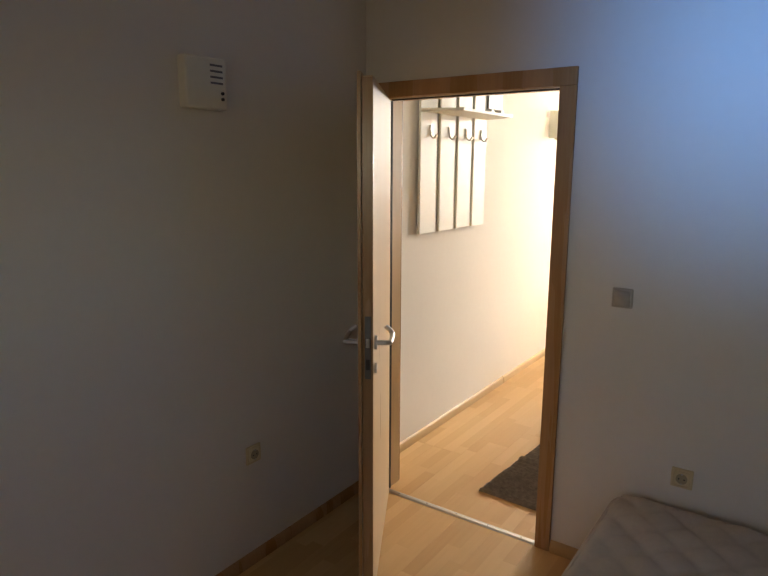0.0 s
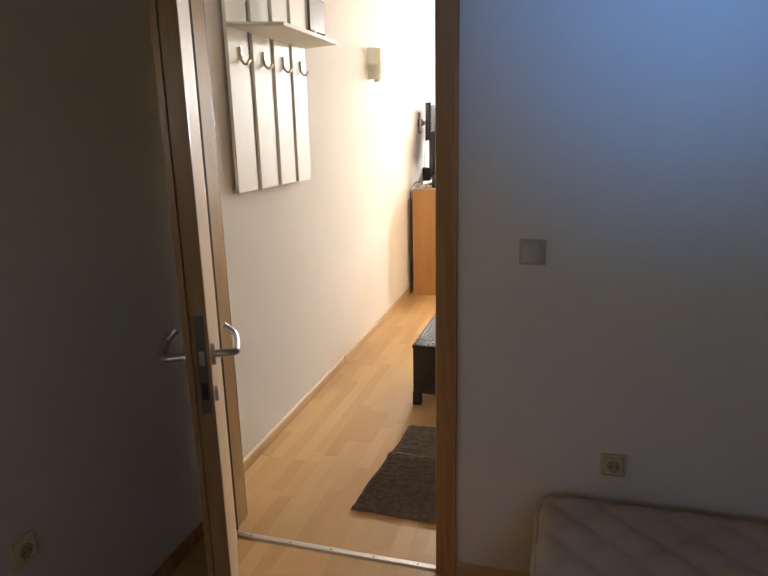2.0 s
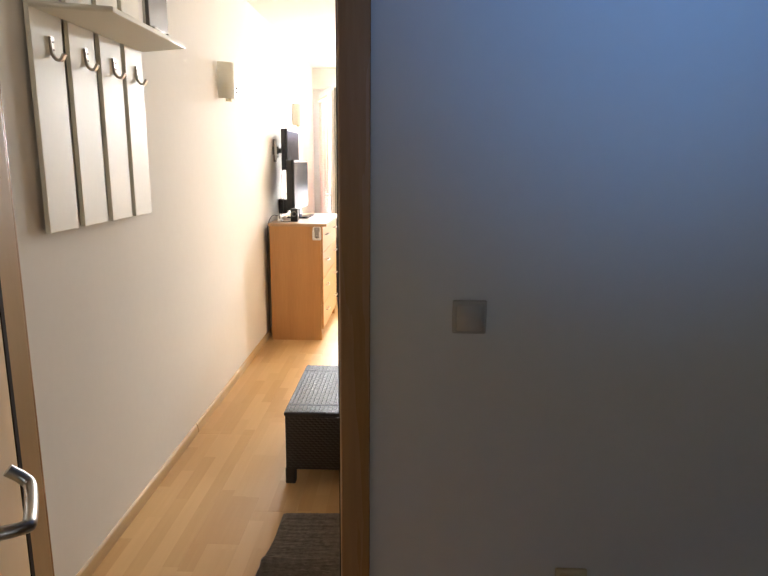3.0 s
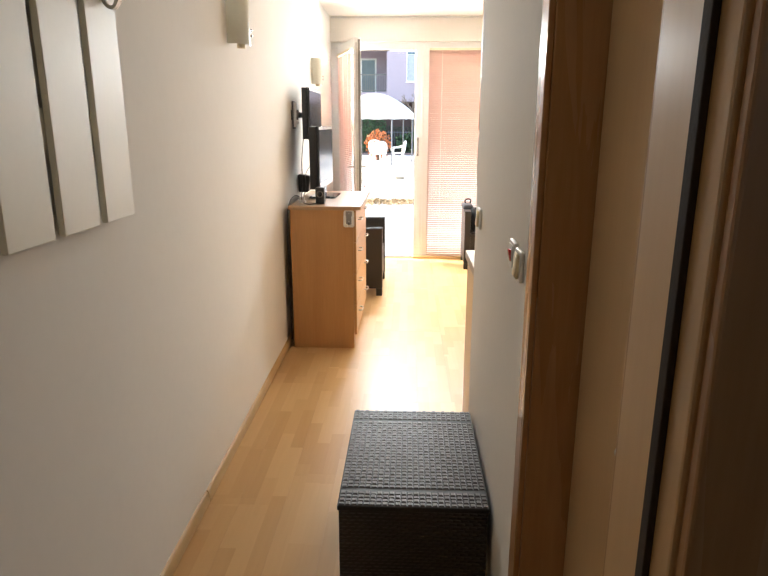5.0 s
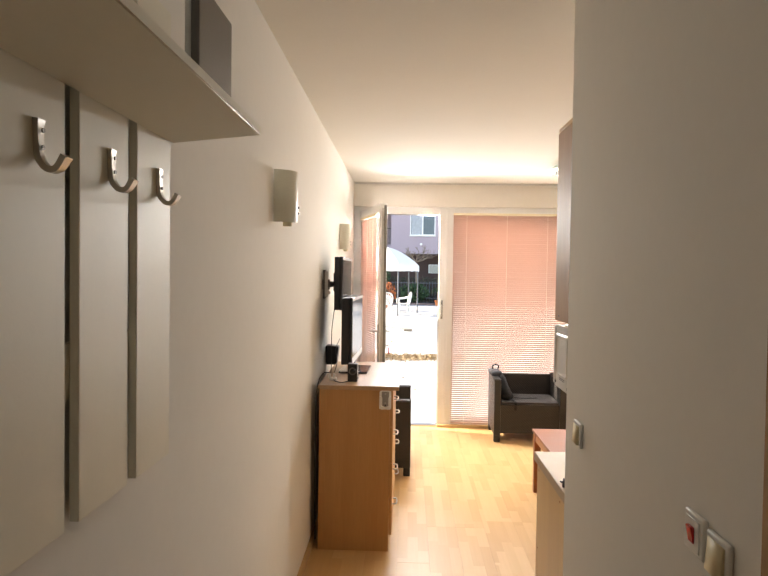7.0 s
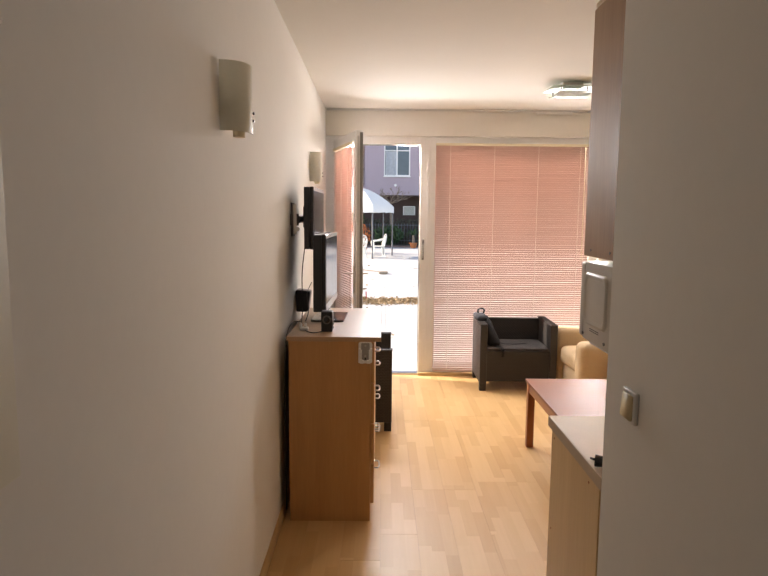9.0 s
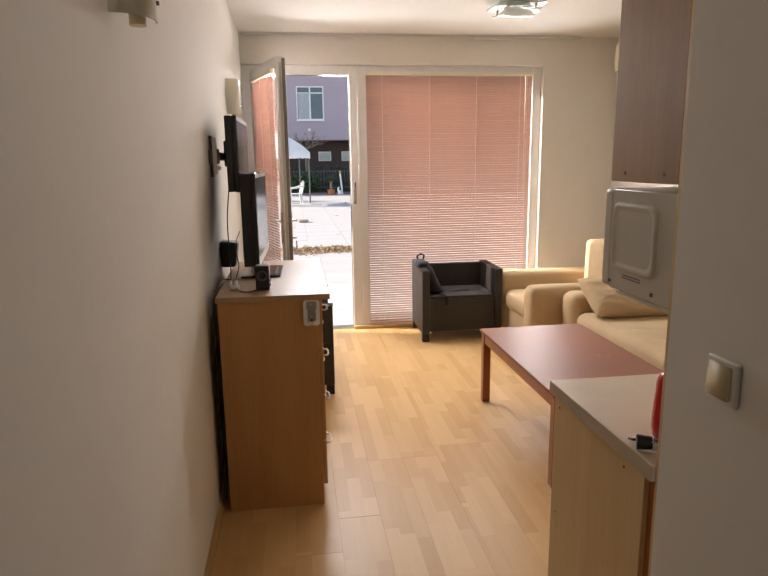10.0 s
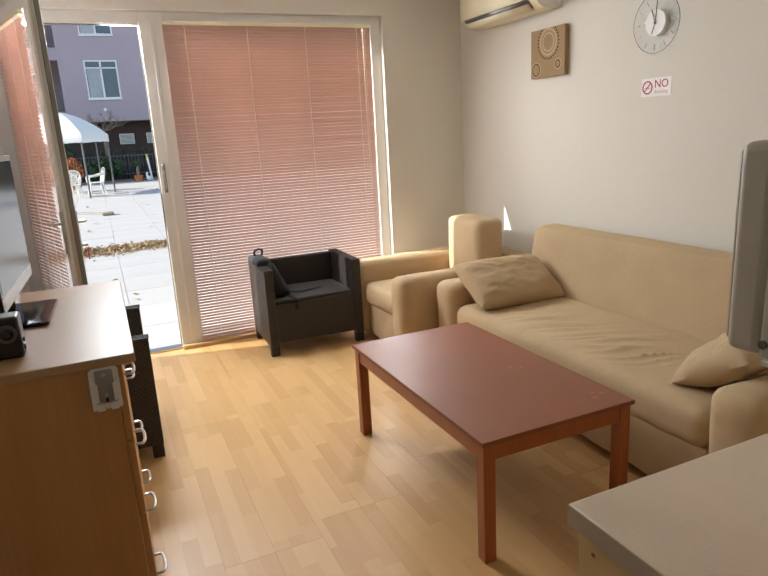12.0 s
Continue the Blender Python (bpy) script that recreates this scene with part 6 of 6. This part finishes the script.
def leafy(name, label, category, x, y, z, rx, ry, rz, count, size, material, seed, twigs=10, lean=0.5):
    """A shrub: bent twigs and many small separate leaves with gaps."""
    rng = random.Random(seed)
    t = thing(name, x, y, z, label, category)
    bm = bmesh.new()
    for k in range(twigs):
        a = rng.uniform(0, 2 * math.pi)
        tip = Vector((x + rx * math.cos(a) * rng.uniform(0.3, 1), y + ry * math.sin(a) * rng.uniform(0.3, 1), z + rz * rng.uniform(0.6, 1.05)))
        mid = Vector((x, y, z)).lerp(tip, 0.5) + Vector((rng.uniform(-0.1, 0.1), rng.uniform(-0.1, 0.1), 0.1))
        bm_tube([(x + rng.uniform(-0.1, 0.1) * rx, y, z), mid, tip], [0.02, 0.013, 0.004], 5, bm)
    part("stems", bm, M_TWIG, t)
    V, F = [], []
    for k in range(count):
        while True:
            p = Vector((rng.uniform(-1, 1), rng.uniform(-1, 1), rng.uniform(0, 1)))
            if p.x ** 2 + p.y ** 2 + (p.z * 2 - 1) ** 2 < 1.05 + 0.3 * noise.noise(p * 3 + Vector((seed, 0, 0))):
                break
        c = Vector((x + p.x * rx, y + p.y * ry, z + 0.05 + p.z * rz))
        q = Euler((rng.uniform(0, 6.3), rng.uniform(0, 6.3), rng.uniform(0, 6.3)))
        i = len(V)
        for u in ((-0.5, 0, 0), (0, -0.28, 0.08), (0.5, 0, 0), (0, 0.28, 0.08)):
            w = Vector(u) * size * rng.uniform(0.7, 1.3)
            w.rotate(q)
            V.append(c + w)
        F.append((i, i + 1, i + 2, i + 3))
    me = bpy.data.meshes.new("foliage")
    me.from_pydata(V, [], F)
    me.materials.append(material)
    ob = new("foliage", me)
    ob.parent = t
    ob.matrix_parent_inverse = t.matrix_basis.inverted()
    tagged(ob, kind="stuff")
    return t


leafy("shrub", "orange-leaved shrub beside the gazebo", "shrub", -0.55, 28.6, -0.03, 0.6, 0.5, 1.3, 500, 0.13, M_LEAF_RED, 3)
leafy("shrub", "dark green yucca-like shrub in the bed", "shrub", 0.95, 34.4, 0.05, 0.8, 0.5, 1.0, 700, 0.2, M_LEAF_GREEN, 5)
leafy("shrub", "tall dark green conifer behind the gazebo", "shrub", -1.4, 35.0, 0.05, 1.0, 0.7, 2.4, 1500, 0.16, M_LEAF_GREEN, 9)


def hedge():
    rng = random.Random(21)
    t = thing("hedge", 2.0, 36.2, 0.0, "bare grey-brown hedge along the garden bed", "hedge")
    bm = bmesh.new()
    for k in range(420):
        x = rng.uniform(-4, 7)
        y = 36.2 + rng.uniform(-0.5, 0.5)
        h = rng.uniform(0.9, 1.6)
        a, b = rng.uniform(-0.4, 0.4), rng.uniform(-0.3, 0.3)
        bm_tube([(x, y, 0), (x + a * 0.4, y + b * 0.5, h * 0.5), (x + a, y + b, h)], [0.022, 0.015, 0.006], 4, bm)
    tagged(part("stems", bm, M_TWIG, t), kind="stuff")
    V, F = [], []
    for k in range(5200):
        c = Vector((rng.uniform(-4, 7), 36.2 + rng.uniform(-0.6, 0.6), rng.uniform(0.05, 1.5) ** 0.9))
        q = Euler((rng.uniform(0, 6.3), rng.uniform(0, 6.3), rng.uniform(0, 6.3)))
        i = len(V)
        for u in ((-0.5, 0, 0), (0, -0.3, 0.08), (0.5, 0, 0), (0, 0.3, 0.08)):
            w = Vector(u) * 0.12 * rng.uniform(0.6, 1.4)
            w.rotate(q)
            V.append(c + w)
        F.append((i, i + 1, i + 2, i + 3))
    me = bpy.data.meshes.new("foliage")
    me.from_pydata(V, [], F)
    me.materials.append(M_LEAF_GREEN)
    me.materials[0] = mat("hedge_leaf", (0.06, 0.06, 0.035), 0.8, vary=0.4, coarse=3)
    ob = new("foliage", me)
    ob.parent = t
    ob.matrix_parent_inverse = t.matrix_basis.inverted()
    tagged(ob, kind="stuff")


hedge()


def fence():
    t = thing("garden_fence", 2.0, 35.4, 0.0, "thin dark metal garden fence before the hedge", "fence")
    bar = mesh_of("fence_bar", bm_tube([(0, 0, 0.0), (0, 0, 1.2)], 0.012, 6), M_POLE)
    for k in range(56):
        ob = new("fence_bar", bar)
        ob.parent = t
        ob.matrix_parent_inverse = t.matrix_basis.inverted()
        ob.matrix_basis = pose(-3.0 + 0.16 * k, 35.4, 0)
    for z in (0.25, 1.1):
        part("fence_rail", bm_box(-3.1, 6.0, 35.385, 35.415, z, z + 0.03), M_POLE, t)


fence()
bed_ = thing("garden_bed", 2.0, 36.0, -0.03, "planted strip behind a low reddish kerb", "garden bed", kind="structure")
part("kerb", bm_box(-20, 25, 33.6, 33.75, -0.03, 0.06, 0.01), M_KERB, bed_)
part("soil", bm_box(-20, 25, 33.75, 39, -0.03, 0.03), M_SOIL, bed_, smooth=False)


def bare_tree():
    rng = random.Random(4)
    t = thing("tree", 1.0, 35.6, 0.03, "small leafless pollarded tree before the building", "tree")
    top = Vector((1.02, 35.6, 2.3))
    part("trunk", bm_tube(curve_points([(1.0, 35.6, 0), (1.05, 35.6, 1.2), top], 5), 0.06, 8), M_BARK, t)
    bm = bmesh.new()

    def branch(p, d, length, r, depth):
        q = p + d * length
        bm_tube([p, p.lerp(q, 0.5) + Vector((rng.uniform(-1, 1), rng.uniform(-1, 1), rng.uniform(0, 1))) * length * 0.08, q], [r, r * 0.8, r * 0.55], 5, bm)
        if depth:
            for k in range(3):
                dd = (d + Vector((rng.uniform(-0.8, 0.8), rng.uniform(-0.8, 0.8), rng.uniform(-0.25, 0.7)))).normalized()
                branch(q, dd, length * rng.uniform(0.5, 0.8), r * 0.55, depth - 1)
    for k in range(9):
        a = 2 * math.pi * k / 9
        branch(top, Vector((math.cos(a), math.sin(a), rng.uniform(0.1, 0.7))).normalized(), rng.uniform(0.4, 0.6), 0.032, 3)
    part("crown", bm, M_BARK, t)


bare_tree()


def potted_palm():
    rng = random.Random(8)
    t = thing("potted_palm", 2.2, 33.2, -0.03, "small palm in an orange terracotta pot", "potted plant")
    bm = bm_cyl(2.2, 33.2, -0.03, 0.2, 0.34, r2=0.28, seg=24)
    part("pot", bm, M_TERRACOTTA, t, "orange terracotta pot")
    part("rim", bm_cyl(2.2, 33.2, 0.311, 0.31, 0.06, seg=24, bevel=0.01), M_TERRACOTTA, t)
    part("trunk", bm_tube([(2.2, 33.2, 0.3), (2.19, 33.2, 0.95)], [0.11, 0.09], 10), M_BARK, t)
    for k in range(26):
        a = rng.uniform(0, 2 * math.pi)
        r = rng.uniform(0.45, 0.75)
        z = rng.uniform(0.85, 0.98)
        bm = bmesh.new()
        pts = curve_points([(2.19, 33.2, z), (2.19 + r * 0.6 * math.cos(a), 33.2 + r * 0.6 * math.sin(a), z + rng.uniform(0.2, 0.5)), (2.19 + r * math.cos(a), 33.2 + r * math.sin(a), z + rng.uniform(-0.15, 0.3))], 5)
        rows = []
        for i, p in enumerate(pts):
            w = 0.055 * (1 - i / (len(pts) - 1)) + 0.003
            s = Vector((-math.sin(a), math.cos(a), 0)) * w
            rows.append([bm.verts.new(p - s), bm.verts.new(p + Vector((0, 0, 0.008))), bm.verts.new(p + s)])
        for u, v in zip(rows, rows[1:]):
            bm.faces.new((u[0], u[1], v[1], v[0])), bm.faces.new((u[1], u[2], v[2], v[1]))
        part("frond", bm, M_LEAF_GREEN, t)
    t.matrix_basis = t.matrix_basis @ Matrix.Scale(0.68, 4)


potted_palm()
gp = thing("garden_post", 2.72, 33.3, -0.03, "slim pale post with a yellow top by the bed", "post")
part("post", bm_tube([(2.78, 33.3, -0.03), (2.68, 33.3, 1.0)], 0.045, 10), M_RESIN, gp)
part("cap", bm_tube([(2.68, 33.3, 1.0), (2.66, 33.3, 1.16)], [0.05, 0.045], 10), mat("yellow_cap", (0.55, 0.42, 0.08), 0.6), gp)
go = thing("garden_goose", 2.62, 33.1, -0.03, "small white garden goose figure beside the pot", "garden ornament")
bm = bm_soft(2.52, 2.72, 32.98, 33.2, -0.03, 0.2, 0.09, 0.03)
bm_tube(curve_points([(2.57, 33.09, 0.12), (2.55, 33.09, 0.26), (2.58, 33.09, 0.33), (2.53, 33.09, 0.33)], 5), [0.05] * 6 + [0.04] * 6 + [0.035] * 4, 8, bm)
part("figure", bm, M_RESIN, go)


def leaf_heap():
    """Swept dry leaves: a long heap and strays over the paving."""
    rng = random.Random(12)
    V, F = [], []

    def one(x, y, z, s, flat):
        q = Euler((rng.uniform(-flat, flat), rng.uniform(-flat, flat), rng.uniform(0, 6.3)))
        i = len(V)
        k = rng.uniform(-0.25, 0.35)
        for u in ((-0.5, 0, 0), (-0.15, -0.3, k * 0.3), (0.5, 0, k), (-0.15, 0.3, k * 0.3)):
            w = Vector(u) * s
            w.rotate(q)
            V.append(Vector((x, y, z)) + w)
        F.append((i, i + 1, i + 2, i + 3))
    for k in range(5200):
        u = rng.uniform(-1.4, 1.75)
        w = rng.gauss(0, 0.26) * (1 - 0.25 * abs(u))
        h = max(0, 0.085 * math.exp(-(w / 0.25) ** 2) * (0.6 + 0.6 * noise.noise(Vector((u * 3, w * 2, 0)))))
        one(u, 12.65 + 0.2 * u * 0.3 + w, -0.015 + rng.uniform(0, max(h, 0.01)), rng.uniform(0.035, 0.08), 0.8)
    for k in range(130):
        one(rng.uniform(-3, 5), rng.uniform(7.6, 27), -0.014, rng.uniform(0.07, 0.16), 0.25)
    me = bpy.data.meshes.new("leaf_heap")
    me.from_pydata(V, [], F)
    me.materials.append(M_LEAF_DRY)
    ob = new("leaf_heap", me)
    tagged(ob, "swept heap of dry brown leaves on the paving", "leaves", kind="stuff")


leaf_heap()
M_BROOM = mat("weathered_broom_wood", (0.3, 0.24, 0.17), 0.9, vary=0.25)
bs = thing("broom", 0.2, 19.0, -0.02, "long-handled broom lying on the paving", "broom")
part("handle", bm_tube([(-0.9, 20.2, 0.02), (0.55, 18.6, 0.03)], 0.014, 8), M_BROOM, bs)
part("head", bm_soft(0.45, 0.72, 18.3, 18.58, -0.02, 0.06, 0.05, 0.05), M_BROOM, bs)


# ---- floors and ground: the many pieces ----
fl = thing("floor", 1.5, 3.0, 0.0, "three-strip beech laminate floor with open board joints", "floor", kind="structure")
part("screed", bm_box(-0.15, 4.6, -5.0, 7.04, -0.08, -0.0095), M_JOINT, fl, smooth=False)
PW, PL = 0.193, 1.285
plank_mesh = {}


def plank(x, y, w, length):
    key = (round(w, 3), round(length, 3))
    if key not in plank_mesh:
        plank_mesh[key] = mesh_of("plank", bm_box(0, w - 0.0003, 0, length - 0.0004, -0.009, 0.0, 0.0004, 1), M_LAM, False)
    ob = new("plank", plank_mesh[key])
    ob.parent = fl
    ob.matrix_parent_inverse = fl.matrix_basis.inverted()
    ob.matrix_basis = pose(x, y, random.uniform(-0.0003, 0.0002))


def lay(xa, xb, ya, yb, seed):
    rng = random.Random(seed)
    x = xa
    while x < xb - 0.02:
        w = min(PW, xb - x)
        y = ya
        length = rng.choice((0.35, 0.6, 0.85, 1.1))
        while y < yb - 0.02:
            length = min(length, yb - y)
            plank(x, y, w, length)
            y += length
            length = PL
        x += PW


lay(-0.06, 1.13, 0.013, 6.975, 3)
lay(1.13 - 0.014, 3.45, 2.2, 6.975, 5)
lay(0.06, 4.51, -4.9, 0.0125, 7)

grd = thing("pavement", 1.0, 15.0, -0.03, "sunlit pale concrete slab paving outside the terrace door", "pavement", kind="structure")
part("bed", bm_box(-400, 400, 7.081, 700, -0.3, -0.036), M_PAVE, grd, smooth=False)
slab = mesh_of("slab", bm_box(0, 0.796, 0, 0.796, -0.02, 0, 0.004, 1), M_PAVE, False)
for i in range(9):
    for j in range(24):
        ob = new("slab", slab)
        ob.parent = grd
        ob.matrix_parent_inverse = grd.matrix_basis.inverted()
        ob.matrix_basis = pose(-2.6 + 0.8 * i, 7.085 + 0.8 * j, -0.022 + random.uniform(-0.002, 0.002))
